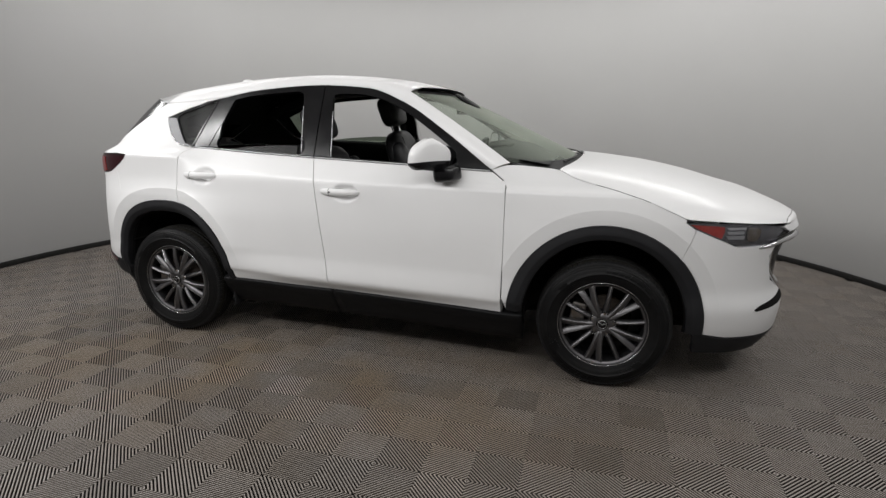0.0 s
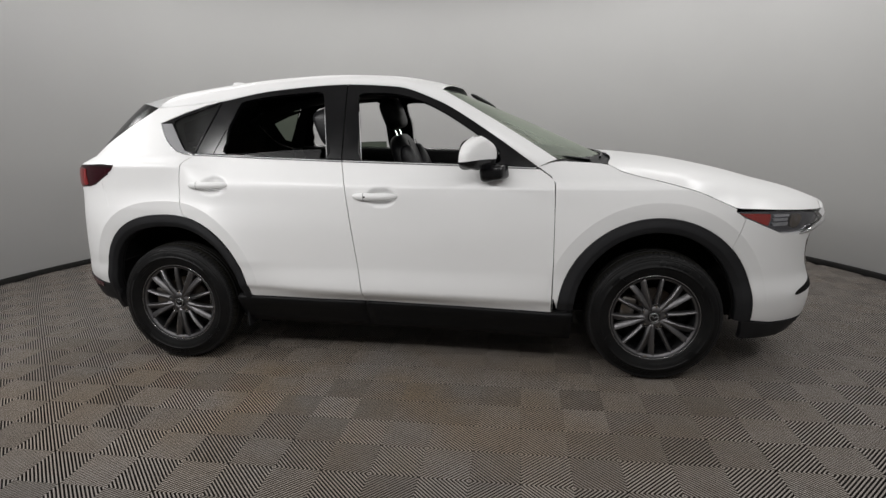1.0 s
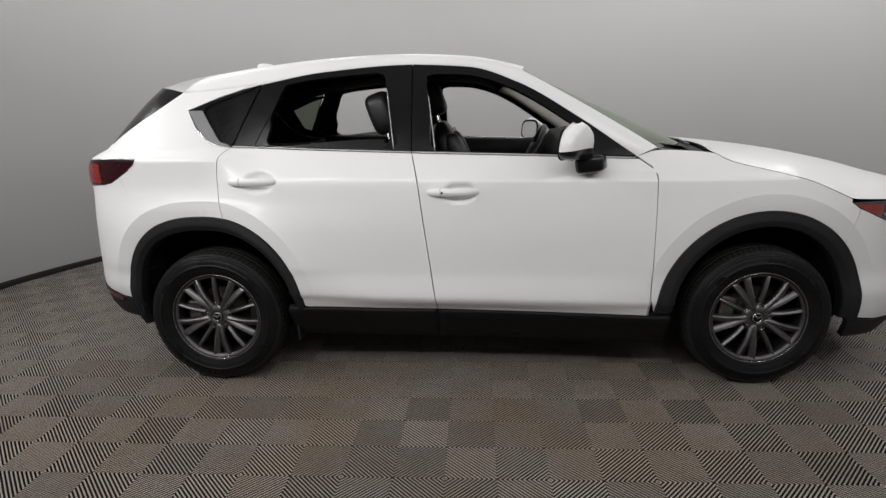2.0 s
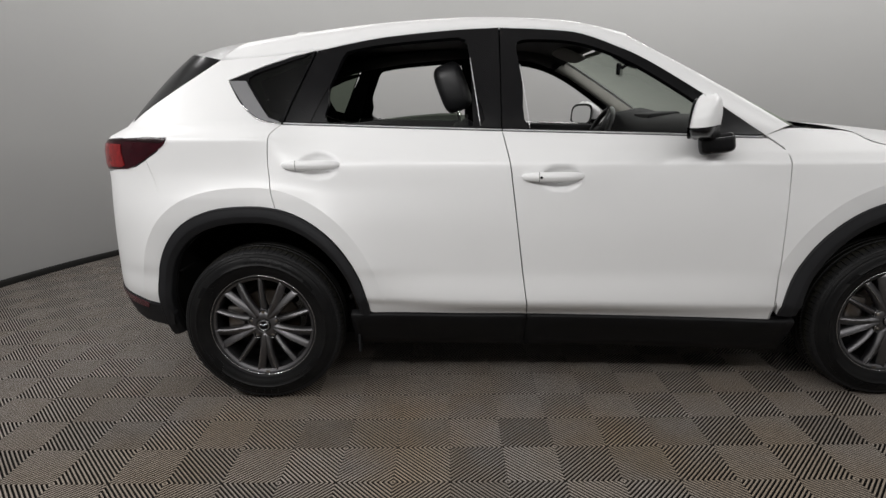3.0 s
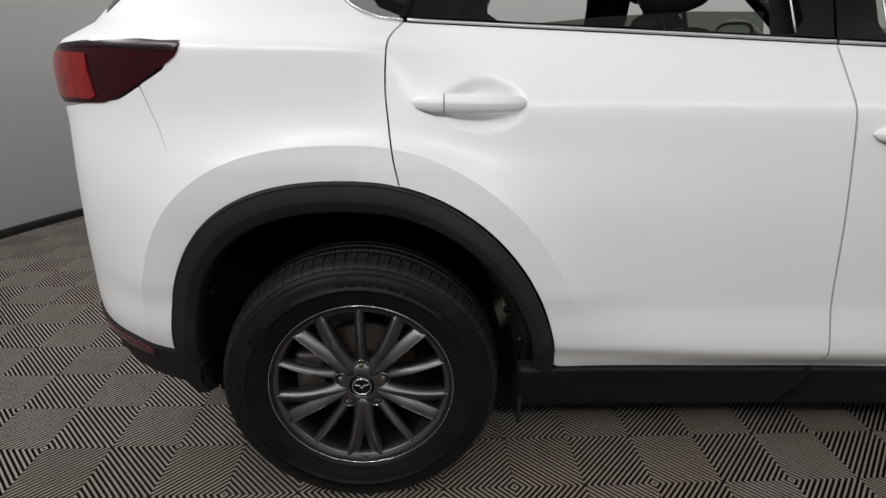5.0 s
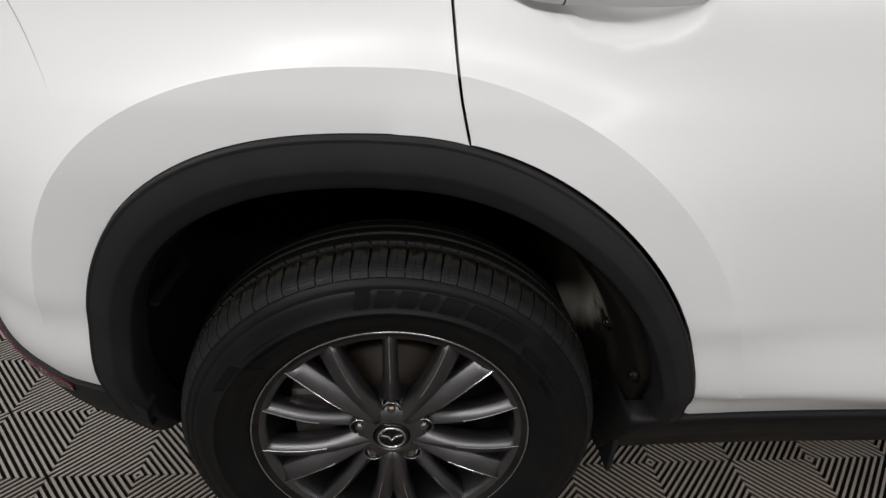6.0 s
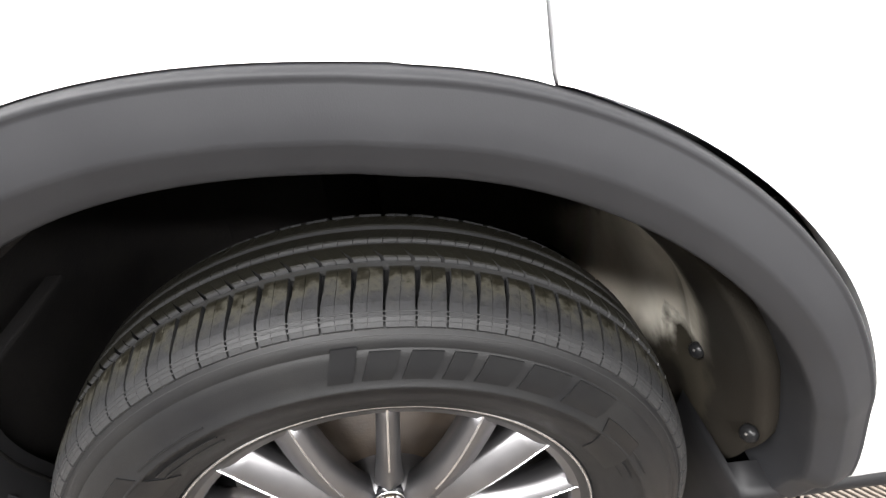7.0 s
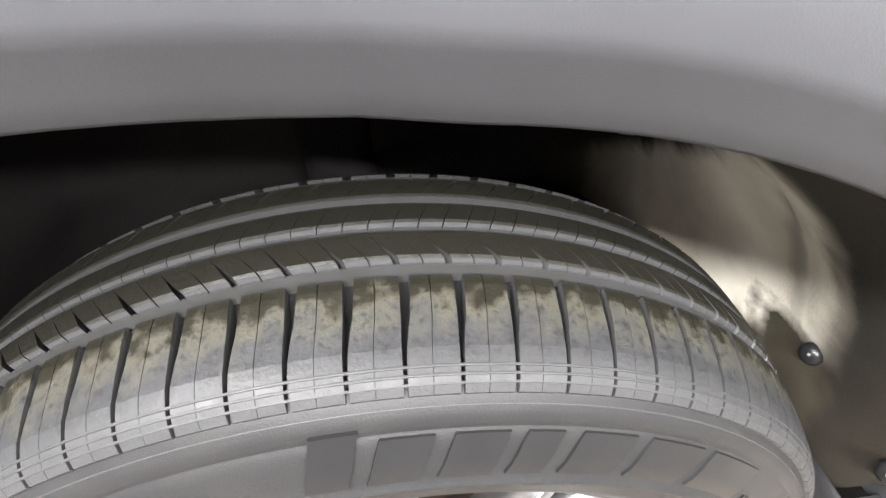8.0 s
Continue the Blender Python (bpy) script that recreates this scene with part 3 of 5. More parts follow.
def skin(outline, holes=(), step=0.022, out=0.0, thick=0.030, gap=0.0018, raw=False, crease=0):
    """A panel of the car's skin inside an outline of (x, z) points (of (u, z) points where raw)."""
    bm = bmesh.new()
    loops = [shrunk(list(outline), gap)] + [list(h) for h in holes]
    for lp in loops:
        vs = [bm.verts.new(((x if raw else u_of_x(x, z)), z, 0)) for x, z in lp]
        if len(loops) == 1:
            bm.faces.new(vs)
        else:
            for a, b in zip(vs, vs[1:] + vs[:1]):
                bm.edges.new((a, b))
    if len(loops) > 1:
        bmesh.ops.triangle_fill(bm, use_beauty=True, use_dissolve=False, edges=bm.edges[:])
    for ax in (0, 1):
        lo, hi = min(v.co[ax] for v in bm.verts), max(v.co[ax] for v in bm.verts)
        for k in range(math.floor(lo / step) + 1, math.ceil(hi / step)):
            co, no = [0, 0, 0], [0, 0, 0]
            co[ax], no[ax] = k * step + 0.00037, 1
            bmesh.ops.bisect_plane(bm, geom=bm.verts[:] + bm.edges[:] + bm.faces[:], dist=1e-6, plane_co=co, plane_no=no)
    bmesh.ops.triangulate(bm, faces=[f for f in bm.faces if len(f.verts) > 4])
    bm.normal_update()
    if sum(f.normal.z * f.calc_area() for f in bm.faces) < 0:
        bmesh.ops.reverse_faces(bm, faces=bm.faces[:])
    if crease:
        side = {v: arch_ratio(crease, surface(v.co.x, v.co.y).x, v.co.y) - 1.15 for v in bm.verts}
        fold = []
        for e in bm.edges[:]:
            p, q = side[e.verts[0]], side[e.verts[1]]
            if p * q < 0:
                fold.append(bmesh.utils.edge_split(e, e.verts[0], p / (p - q))[1])
        fresh = bmesh.ops.connect_verts(bm, verts=fold)["edges"] if fold else []
        for e in fresh:
            e.smooth = False
        bmesh.ops.triangulate(bm, faces=[f for f in bm.faces if len(f.verts) > 4])
    normal = {}
    for v in bm.verts:
        u, z = v.co.x, v.co.y
        n = outward(u, z)
        v.co = surface(u, z) + n * out
        normal[v] = n
    edge = [e for e in bm.edges if len(e.link_faces) == 1]
    for e in edge:
        e.smooth = False
    if thick:
        pairs = bmesh.ops.extrude_edge_only(bm, edges=edge)["geom"]
        fresh = [v for v in pairs if isinstance(v, bmesh.types.BMVert)]
        old = {tuple(round(c, 7) for c in v.co): n for v, n in normal.items()}
        for v in fresh:
            v.co = v.co - old[tuple(round(c, 7) for c in v.co)] * thick
    return bm


def both(name, bm, mat, parent, label="", other=None, **kw):
    """A part on the visible side and its twin on the far side."""
    ob = part(name, bm, mat, parent, label, smooth=True, **kw)
    return ob, mirrored(ob, other or parent)


def arch_line(s, outer=True, lo=-20, hi=200, n=48, grow=0.0):
    """Points round a wheel arch, by angle from the nose upward."""
    return [arch_point(s, lo + (hi - lo) * k / n, 0 if outer else 1, grow) for k in range(n + 1)]


def belt(x):
    return knots(x, BELT_Z)


B_LINE = [(-0.205, 0.398), (-0.212, 0.46), (-0.228, 0.58), (-0.257, 0.81), (-0.276, 0.96), (-0.288, 1.05), (-0.315, 1.169)]
TOPLINE = [(-1.47, 1.391), (-1.28, 1.462), (-1.074, 1.513), (-0.76, 1.561), (-0.36, 1.584), (-0.04, 1.566), (0.208, 1.481), (0.454, 1.333), (0.735, 1.137)]


ROOF_EDGE = [(-1.70, 1.477), (-1.54, 1.481), (-1.40, 1.486), (-1.24, 1.497), (-1.08, 1.514)]


def roof_edge(x):
    return knots(x, ROOF_EDGE) if x < -1.08 else top_z(x)


def top_z(x):
    return knots(x, [(-1.75, 1.285)] + TOPLINE)


car = tagged(new("car"), "white five-door crossover with black wheel-arch cladding and open side windows", "car")
door_f = new("front_door"), new("front_door")
door_r = new("rear_door"), new("rear_door")
for e in (*door_f, *door_r):
    e.parent = car

b_line = rounded(B_LINE, 6)
# front door
belt_f = [(-0.315 + 1.045 * k / 20, belt(-0.315 + 1.045 * k / 20)) for k in range(21)]
f_door = b_line[:-1] + belt_f + rounded([(0.735, 1.132), (0.80, 1.086), (0.819, 1.055), (0.821, 0.73), (0.816, 0.47), (0.815, 0.371)], 6)[1:]
both("door_skin", skin(f_door, step=0.012, gap=0.0023), WHITE, door_f[0], other=door_f[1])
# rear door
SEAM = 78.5  # where the rear door's edge meets the arch
REAR_CUT = [(-1.236, 1.205), (-1.262, 1.177), (-1.271, 1.148), (-1.274, 1.07), (-1.268, 1.0), (-1.259, 0.93), arch_point(-1, SEAM)]
arc = [arch_point(-1, 2 + (SEAM - 2) * k / 60, 0, 0.0035 * math.sin(math.pi * min(max((SEAM - 2 - (SEAM - 2) * k / 60) / 76, 0), 1)) ** 0.7) for k in range(61)]
arc = [p for p in arc if p[1] >= 0.417]
r_door = b_line + [(-0.315 - 0.905 * k / 20, belt(-0.315 - 0.905 * k / 20)) for k in range(1, 21)] + rounded(REAR_CUT, 5) + arc[::-1][1:] + [(-0.86 + 0.061 * k, knots(-0.86 + 0.061 * k, TUCK_Z)) for k in range(11)]
both("door_skin", skin(r_door, step=0.012, gap=0.0023, crease=-1), WHITE, door_r[0], other=door_r[1])
# front fender
FT = [(0.735, 1.137), (0.82, 1.163), (0.95, 1.160), (1.08, 1.146), (1.15, 1.112), (1.24, 1.086), (1.35, 1.060), (1.50, 1.018), (1.62, 0.968), (1.715, 0.924)]
f_arc = [p for p in arch_line(1, True, 0, 180, 70) if p[1] >= 0.374 and p[0] < 1.700]
fender = [(0.819, 0.372), (0.820, 0.47)] + [(p[0], p[1]) for p in reversed(f_arc)] + [(1.746, 0.882), (1.700, 0.915)] + rounded(FT, 5)[::-1][1:] + [(0.801, 1.090), (0.822, 1.055)]
both("front_fender", skin(fender, gap=0.0012, step=0.012, crease=1), WHITE, car)
# quarter panel
q_win = rounded([(-1.476, 1.391), (-1.405, 1.288), (-1.330, 1.224), (-1.236, 1.205)], 6)
r_arc = arch_line(-1, True, SEAM, 139, 40)[1:]
quarter = rounded(REAR_CUT, 5) + r_arc + [(-1.715, 0.829), (-1.795, 1.070), (-1.738, 1.104), (-1.692, 1.160), (-1.90, 1.155), (-1.98, 1.20), (-1.925, 1.222), (-1.850, 1.272), (-1.524, 1.481)] + [(x, roof_edge(x)) for x in (-1.50, -1.45, -1.40, -1.32, -1.24, -1.16, -1.09)] + [(x, top_z(x) + 0.0005) for x in (-1.10, -1.16, -1.24, -1.32, -1.40, -1.45)] + q_win[:-1]
both("quarter_panel", skin(quarter, gap=0.0014, step=0.012, crease=-1), WHITE, car)

# wheel-arch cladding, with a rounded outer lip and a face turned in
for s in (1, -1):
    cx, cz, a, b, ai, bi = ARCH[s]
    lo, hi = (-4, 177.5) if s > 0 else (4.5, 186)

    def flare(p, q, s=s, lo=lo, hi=hi):
        an = lo + (hi - lo) * p
        sec = [(0.0, -0.012), (0.0, 0.003), (0.018, 0.0082), (0.045, 0.0095), (0.075, 0.0093), (0.095, 0.0086), (0.115, 0.0090), (0.30, 0.0122), (0.50, 0.0145), (0.545, 0.0142), (0.58, 0.0130), (0.76, 0.0062), (0.87, 0.0022), (0.897, 0.0000), (0.910, -0.006), (0.905, -0.030), (0.86, -0.065)]
        t, d = sec[round(q * (len(sec) - 1))]
        t *= 1 - 0.20 * max(0, math.cos(radians(an))) ** 1.5 if s < 0 else 1
        (x, z), (xo, zo) = arch_point(s, an, t), arch_point(s, an)
        u = u_of_x(xo, zo)
        base = surface(u, zo)
        off = Vector((x - xo, 0, z - zo))
        return base + off + Vector((0, -1, 0)) * d
    both("arch_cladding", loft(flare, 96, 16), CLAD, car, "black textured plastic wheel-arch cladding", angle=50)

# sill cladding: one length under each door
def sill(x0, x1):
    sec = [(0.004, -0.030), (0.000, -0.002), (-0.006, 0.0055), (-0.010, 0.0080), (-0.016, 0.0084), (-0.040, -0.004), (-0.066, -0.018), (-0.078, -0.027), (-0.132, -0.062), (-0.180, -0.090), (-0.196, -0.14)]

    def fn(a, b):
        k = round(a * 28)
        x = x0 + (x1 - x0) * min(max((k - 1) / 26, 0), 1)
        z, d = sec[round(b * (len(sec) - 1))]
        return (x, -(knots(x, TUCK_Y) + (d if 0 < k < 28 else -0.14)), knots(x, TUCK_Z) + z)
    return loft(fn, 28, len(sec) - 1)


both("sill_cladding", sill(-0.958, -0.207), SILL_BLACK, car, "smooth black plastic sill strip with shade in its colour", angle=50)
both("sill_cladding", sill(-0.203, 0.925), SILL_BLACK, car, "smooth black plastic sill strip with shade in its colour", angle=50)

# door frames above the belt, with the windows wound down
top_f = [(x, top_z(x)) for x in [-0.316 + 1.02 * k / 24 for k in range(25)]]
hole_f = rounded([(-0.206, 1.178), (-0.228, 1.36), (-0.249, 1.500), (-0.228, 1.529), (-0.15, 1.532), (-0.03, 1.523), (0.10, 1.487), (0.24, 1.420), (0.40, 1.318), (0.52, 1.232), (0.535, 1.20), (0.52, 1.156), (0.3, 1.157), (0.0, 1.168)], 4, True)
frame_f = top_f + [(0.728, 1.140)] + [(x, z + 0.010) for x, z in belt_f[::-1][1:]]
both("window_frame", skin(frame_f, [hole_f], step=0.03, thick=0.022), GLOSS, door_f[0], "satin black window surround", door_f[1])
hole_r = rounded([(-1.030, 1.209), (-1.038, 1.285), (-1.036, 1.350), (-1.006, 1.420), (-0.973, 1.488), (-0.935, 1.507), (-0.80, 1.526), (-0.52, 1.546), (-0.474, 1.541), (-0.450, 1.515), (-0.427, 1.35), (-0.404, 1.188), (-0.75, 1.199)], 4, True)
top_r = [(x, top_z(x)) for x in [-1.092 + 0.774 * k / 20 for k in range(21)]]
frame_r = top_r + [(-0.318, 1.19)] + [(-0.318 - 0.907 * k / 12, belt(-0.318 - 0.907 * k / 12) + 0.010) for k in range(13)]
both("window_frame", skin(frame_r, [hole_r], step=0.03, thick=0.022), GLOSS, door_r[0], "satin black window surround", door_r[1])
# quarter windows
q_out = [(-1.230, 1.214), (-1.097, 1.508)] + [(x, top_z(x)) for x in (-1.15, -1.2, -1.28, -1.36, -1.42)] + rounded([(-1.472, 1.390), (-1.403, 1.292), (-1.328, 1.229), (-1.262, 1.213)], 5)
q_in = rounded([(-1.243, 1.226), (-1.186, 1.345), (-1.116, 1.490), (-1.16, 1.482), (-1.27, 1.446), (-1.385, 1.398), (-1.345, 1.325), (-1.290, 1.240)], 3, True)
qw = new("quarter_window"), new("quarter_window")
for e in qw:
    e.parent = car
both("window_frame", skin(q_out, [q_in], step=0.03, thick=0.01), GLOSS, qw[0], other=qw[1])
both("pane", skin(q_in, step=0.05, thick=0.0, gap=-0.004, out=-0.006), PRIVACY, qw[0], "dark privacy glass", qw[1])
q_trim = rounded([(-1.472, 1.387), (-1.402, 1.289), (-1.328, 1.227), (-1.248, 1.2085)], 6) + [(-1.244, 1.216)] + rounded([(-1.290, 1.233), (-1.345, 1.312), (-1.396, 1.386)], 4)
both("trim_blade", skin(q_trim, step=0.03, out=0.004, thick=0.006), SATIN, qw[0], "satin silver trim blade", qw[1])
blade_foot = [(p, outward(*p)) for p in [(u_of_x(x, z), z) for x, z in rounded([(-1.400, 1.284), (-1.365, 1.249), (-1.325, 1.2235), (-1.285, 1.2115), (-1.238, 1.206)], 5)]]
both("bright_edge", tube([surface(*p) + n * 0.0035 for p, n in blade_foot], 0.0034, sides=8), CHROME, qw[0], "bright edge under the trim blade", qw[1])
# bright strip along the belt
for x0, x1, doors in ((-0.312, 0.725, door_f), (-1.232, -0.318, door_r)):
    pts = [surface(x0 + (x1 - x0) * k / 24, belt(x0 + (x1 - x0) * k / 24) + 0.004) + Vector((0, -0.004, 0)) for k in range(25)]
    both("belt_strip", tube(pts, 0.0036, sides=8), BELT, doors[0], "thin bright belt strip", doors[1])

# bright seals down the window channels, and the joint of the rear division
for line, mat, name, r, doors in (([(-0.204, 1.178), (-0.216, 1.28), (-0.236, 1.43)], BELT, "window_seal", 0.0022, door_f), ([(-0.402, 1.190), (-0.420, 1.32), (-0.440, 1.46)], BELT, "window_seal", 0.0022, door_r),
                                  ([(-1.114, 1.212), (-1.075, 1.29), (-1.040, 1.352)], DARK, "division_joint", 0.0016, door_r)):
    both(name, tube([surface(x, z) + outward(x, z) * 0.0008 for x, z in rounded(line, 4)], r, sides=6), mat, doors[0], other=doors[1])

# inner linings of the doors, and ledges under the open windows
for lo_x, hi_x, doors in ((-0.30, 0.80, door_f), (-1.13, -0.33, door_r)):
    def lining(a, b, lo_x=lo_x, hi_x=hi_x):
        x = lo_x + (hi_x - lo_x) * a
        zb = belt(x)
        sec = [(zb + 0.004, -0.006), (zb + 0.006, -0.03), (zb - 0.01, -0.085), (zb - 0.10, -0.11), (0.95, -0.10), (0.86, -0.15), (0.80, -0.12), (0.40, -0.10)]
        z, d = sec[round(b * 7)]
        z = max(z, 0.95) if x < -0.82 else z
        return (x, -(half_width(x, zb) + d if z > zb - 0.05 else half_width(x, z) + d), z)
    both("door_lining", loft(lining, 14, 7), CABIN, doors[0], "dark moulded inner door lining", doors[1], angle=40)


# roof with its side rails in one pressing
ROOF_Z = [(-1.80, 1.500), (-1.60, 1.552), (-1.39, 1.597), (-0.93, 1.648), (-0.45, 1.664), (-0.10, 1.648), (0.17, 1.606), (0.45, 1.52)]


def section(x, v):
    """A point across the roof at x: v from 0 at the top of the door frame to 1 at the middle."""
    zb = roof_edge(x)
    y0, zc = half_width(x, zb), knots(x, ROOF_Z)
    k = 0.40 + 0.22 * min(max((-1.20 - x) / 0.28, 0), 1)
    p0, corner, p3 = Vector((y0, zb)), Vector((y0 - k * (zc - zb) * 0.9, zb + (zc - zb) * 0.9)), Vector((0, zc))
    p1, p2 = p0 + 0.92 * (corner - p0), corner + 0.12 * (p3 - corner)
    q = (1 - v) ** 3 * p0 + 3 * (1 - v) ** 2 * v * p1 + 3 * (1 - v) * v * v * p2 + v**3 * p3
    return Vector((x, -q.x, q.y))


def roof_fn(a, b):
    s = 2 * b if b <= 0.5 else 2 - 2 * b
    back = -1.524 + 0.085 * min(s / 0.4, 1.0) ** 0.8
    front = 0.19 + 0.10 * (s - s * s * 0.3)
    p = section(back + a * (front - back), s)
    if s == 0:
        p = p + Vector((0, 0.006, -0.008))  # a flange tucked behind the side panels
    return p if b <= 0.5 else Vector((p.x, -p.y, p.z))


part("roof", loft(lambda a, b: roof_fn(a, 0 if b == 0 else 1 if b == 1 else 0.0005 + 0.999 * (b - 1 / 36) * 36 / 34), 44, 36), WHITE, car, smooth=True)


# A-pillars from the roof to the foot of the windscreen
CORNER = 0.30  # how far across the roof the windscreen's upper corner lies


def screen_edge(s):
    """The windscreen's edge, from the roof (0) to the bonnet (1)."""
    top, foot = roof_fn(1, CORNER / 2), Vector((0.830, -0.815, 1.174))
    return top + (foot - top) * s + Vector((0, 0, 0.030 * s * (1 - s)))


def pillar(a, b):
    x = 0.19 + 0.545 * a
    z = top_z(x)
    p0 = Vector((x, -half_width(x, z), z))
    p2 = screen_edge(min(a * 1.0, 1))
    mid = (p0 + p2) / 2 + Vector((0.010, -0.016, 0.014))
    p = (1 - b) ** 2 * p0 + 2 * b * (1 - b) * mid + b * b * p2
    if a < 0.4:  # it runs into the corner of the roof
        p = p + (roof_fn(1, max(b, 0.001) * CORNER / 2) - p) * (1 - a / 0.4) ** 2
    return p


both("windscreen_pillar", loft(pillar, 20, 8), WHITE, car)


def screen(a, b):
    e, v = screen_edge(a), 2 * b - 1
    c = Vector((e.x + 0.045 + 0.245 * a, 0, e.z + 0.004 - 0.010 * a))
    return Vector((c.x - (c.x - e.x) * abs(v) ** 2.3, abs(e.y) * v, c.z - (c.z - e.z) * abs(v) ** 2.2))


part("windscreen", loft(screen, 14, 20), GLASS, car, "green-tinted windscreen", smooth=True).visible_shadow = False
part("screen_band", loft(lambda a, b: screen(a * 0.035, 0.05 + 0.90 * b) + Vector((0.001, 0, 0.0015)), 2, 20), DARK, car, "black band along the top of the windscreen", smooth=True)


def hood_back(v):
    """The rear edge of the bonnet."""
    return Vector((1.085 + 0.075 * (1 - abs(v) ** 2.6), 0.776 * v, 1.146 + 0.026 * (1 - abs(v) ** 2.2)))


part("cowl", loft(lambda a, b: (screen(1, b) + Vector((0.004, 0, -0.002))) * (1 - a) + (hood_back(2 * b - 1) + Vector((0.02, 0, -0.022))) * a, 4, 24), CABIN, car, "black plastic scuttle below the windscreen", smooth=True)

# bonnet
HOOD_Z = [(1.05, 1.172), (1.16, 1.171), (1.5, 1.140), (1.80, 1.082), (2.0, 1.025), (2.15, 0.985), (2.305, 0.922)]
HOOD_X0 = 1.085


def hood_edge(x):
    z = knots(x, FT) if x < 1.7 else knots(x, [(1.70, 0.930), (1.95, 0.915), (2.2, 0.90)])
    return surface(u_of_x(min(x, 2.285), z), z)


def hood(a, b):
    v = 2 * b - 1
    back = hood_back(v).x
    front = 2.20 + 0.108 * (1 - abs(v) ** 2.4)
    x_side = HOOD_X0 + a * (2.19 - HOOD_X0)
    e = hood_edge(x_side)
    x = back + a * (front - back)
    zc = knots(x, HOOD_Z)
    low = min(knots(x_side, [(1.085, 1.135), (1.35, 1.066), (1.7, 0.985), (2.0, 0.928), (2.2, 0.898)]), zc)
    return Vector((x + (e.x - x) * abs(v) ** 8, abs(e.y) * v, low + (zc - low) * (1 - abs(v) ** 3) ** 0.7 + (e.z + 0.0016 - low) * abs(v) ** 12))


part("bonnet", loft(hood, 40, 36), WHITE, car, smooth=True)

# front bumper, grille and lamps (outlines in running length round the nose)
def fy(y, z):
    return (u_of_y(y, z, 1), z)


def fx(x, z):
    return (u_of_x(x, z), z)


MID = X0F + AF * math.pi / 2
bump = [p for p in arch_line(1, True, -4, 47, 34)]
bump = [fx(x, z) for x, z in bump if z >= 0.348 and x > 1.69]
white_f = [fx(1.838, 0.338), fx(1.95, 0.318), fy(0.60, 0.308), fy(0.42, 0.308), fy(0.45, 0.52), fy(0.60, 0.60), fy(0.66, 0.74), fy(0.655, 0.795), fx(1.96, 0.792), fx(1.845, 0.842), fx(1.748, 0.882)] + bump[::-1]
fog = rounded([fx(2.085, 0.468), fx(2.14, 0.490), fy(0.46, 0.515), fy(0.46, 0.480), fx(2.13, 0.458), fx(2.09, 0.455)], 3, True)
both("front_bumper", skin(white_f, raw=True, step=0.02, crease=1), WHITE, car)
both("fog_slot", skin(fog, raw=True, step=0.05, out=0.003, thick=0.003, gap=0), DARK, car, "black slot in the bumper")
skirt_f = [fx(1.785, 0.338), fx(1.95, 0.314), fy(0.60, 0.304), (MID, 0.298), (MID, 0.21), fy(0.5, 0.205), fx(1.95, 0.215), fx(1.80, 0.225)]
both("bumper_skirt", skin(skirt_f, raw=True, step=0.05, out=0.004), CLAD, car)
grille = [fy(0.645, 0.79), fy(0.60, 0.62), fy(0.45, 0.53), (MID, 0.50), (MID, 0.855), fy(0.5, 0.86), fy(0.60, 0.85)]
both("grille", skin(grille, raw=True, step=0.05, out=-0.025), GLOSS, car, "black mesh grille")
low_bar = [fy(0.44, 0.308), (MID, 0.308), (MID, 0.495), fy(0.45, 0.525)]
both("bumper_bar", skin(low_bar, raw=True, step=0.05, out=-0.01), WHITE, car)
wing = [surface(*fy(y, z)) - outward(*fy(y, z)) * 0.006 for y, z in rounded([(0.655, 0.797), (0.645, 0.74), (0.60, 0.63), (0.45, 0.545), (0.2, 0.52), (0.0, 0.515)], 6)]
both("grille_wing", tube(wing, lambda t: 0.004 + 0.010 * t, sides=8), CHROME, car, "chrome wing round the grille")
for k in range(7):
    z = 0.56 + 0.04 * k
    y1 = knots(z, [(0.5, 0.34), (0.62, 0.46), (0.8, 0.50)])
    both("grille_bar", tube([surface(*fy(y1 * (1 - i / 8), z)) + Vector((-0.045, 0, 0)) for i in range(9)], 0.006, sides=6), GLOSS, car)

lamp_f = new("headlight"), new("headlight")
for e in lamp_f:
    e.parent = car
HL = [fx(1.702, 0.914), fx(1.750, 0.880), fx(1.845, 0.839), fx(1.96, 0.796), fx(2.05, 0.786), fy(0.655, 0.80), fy(0.635, 0.86), fy(0.64, 0.892), fx(2.03, 0.908), fx(1.96, 0.913), fx(1.85, 0.914)]
both("housing", skin(HL, raw=True, step=0.03, out=-0.016, thick=0.03), CHROME_DARK, lamp_f[0], other=lamp_f[1])
marker = [fx(1.722, 0.908), fx(1.762, 0.882), fx(1.83, 0.852), fx(1.875, 0.836), fx(1.885, 0.898), fx(1.84, 0.902)]
both("side_marker", skin(marker, raw=True, step=0.03, out=-0.010, thick=0.004), AMBER, lamp_f[0], "red-amber side marker", lamp_f[1])
for z0, z1, x1 in ((0.8800, 0.897, 1.985), (0.8575, 0.8760, 1.978), (0.832, 0.8530, 1.982)):
    proj = [fx(1.897, z1 - 0.002), fx(x1, z1), fx(x1, z0), fx(1.905, z0)]
    both("reflector", skin(proj, raw=True, step=0.03, out=-0.008, thick=0.008), BRIGHT, lamp_f[0], "bright lamp reflector", lamp_f[1])
cell = rounded([fx(1.998, 0.895), fx(2.050, 0.890), fx(2.062, 0.860), fx(2.045, 0.822), fx(2.004, 0.822), fx(1.992, 0.855)], 3, True)
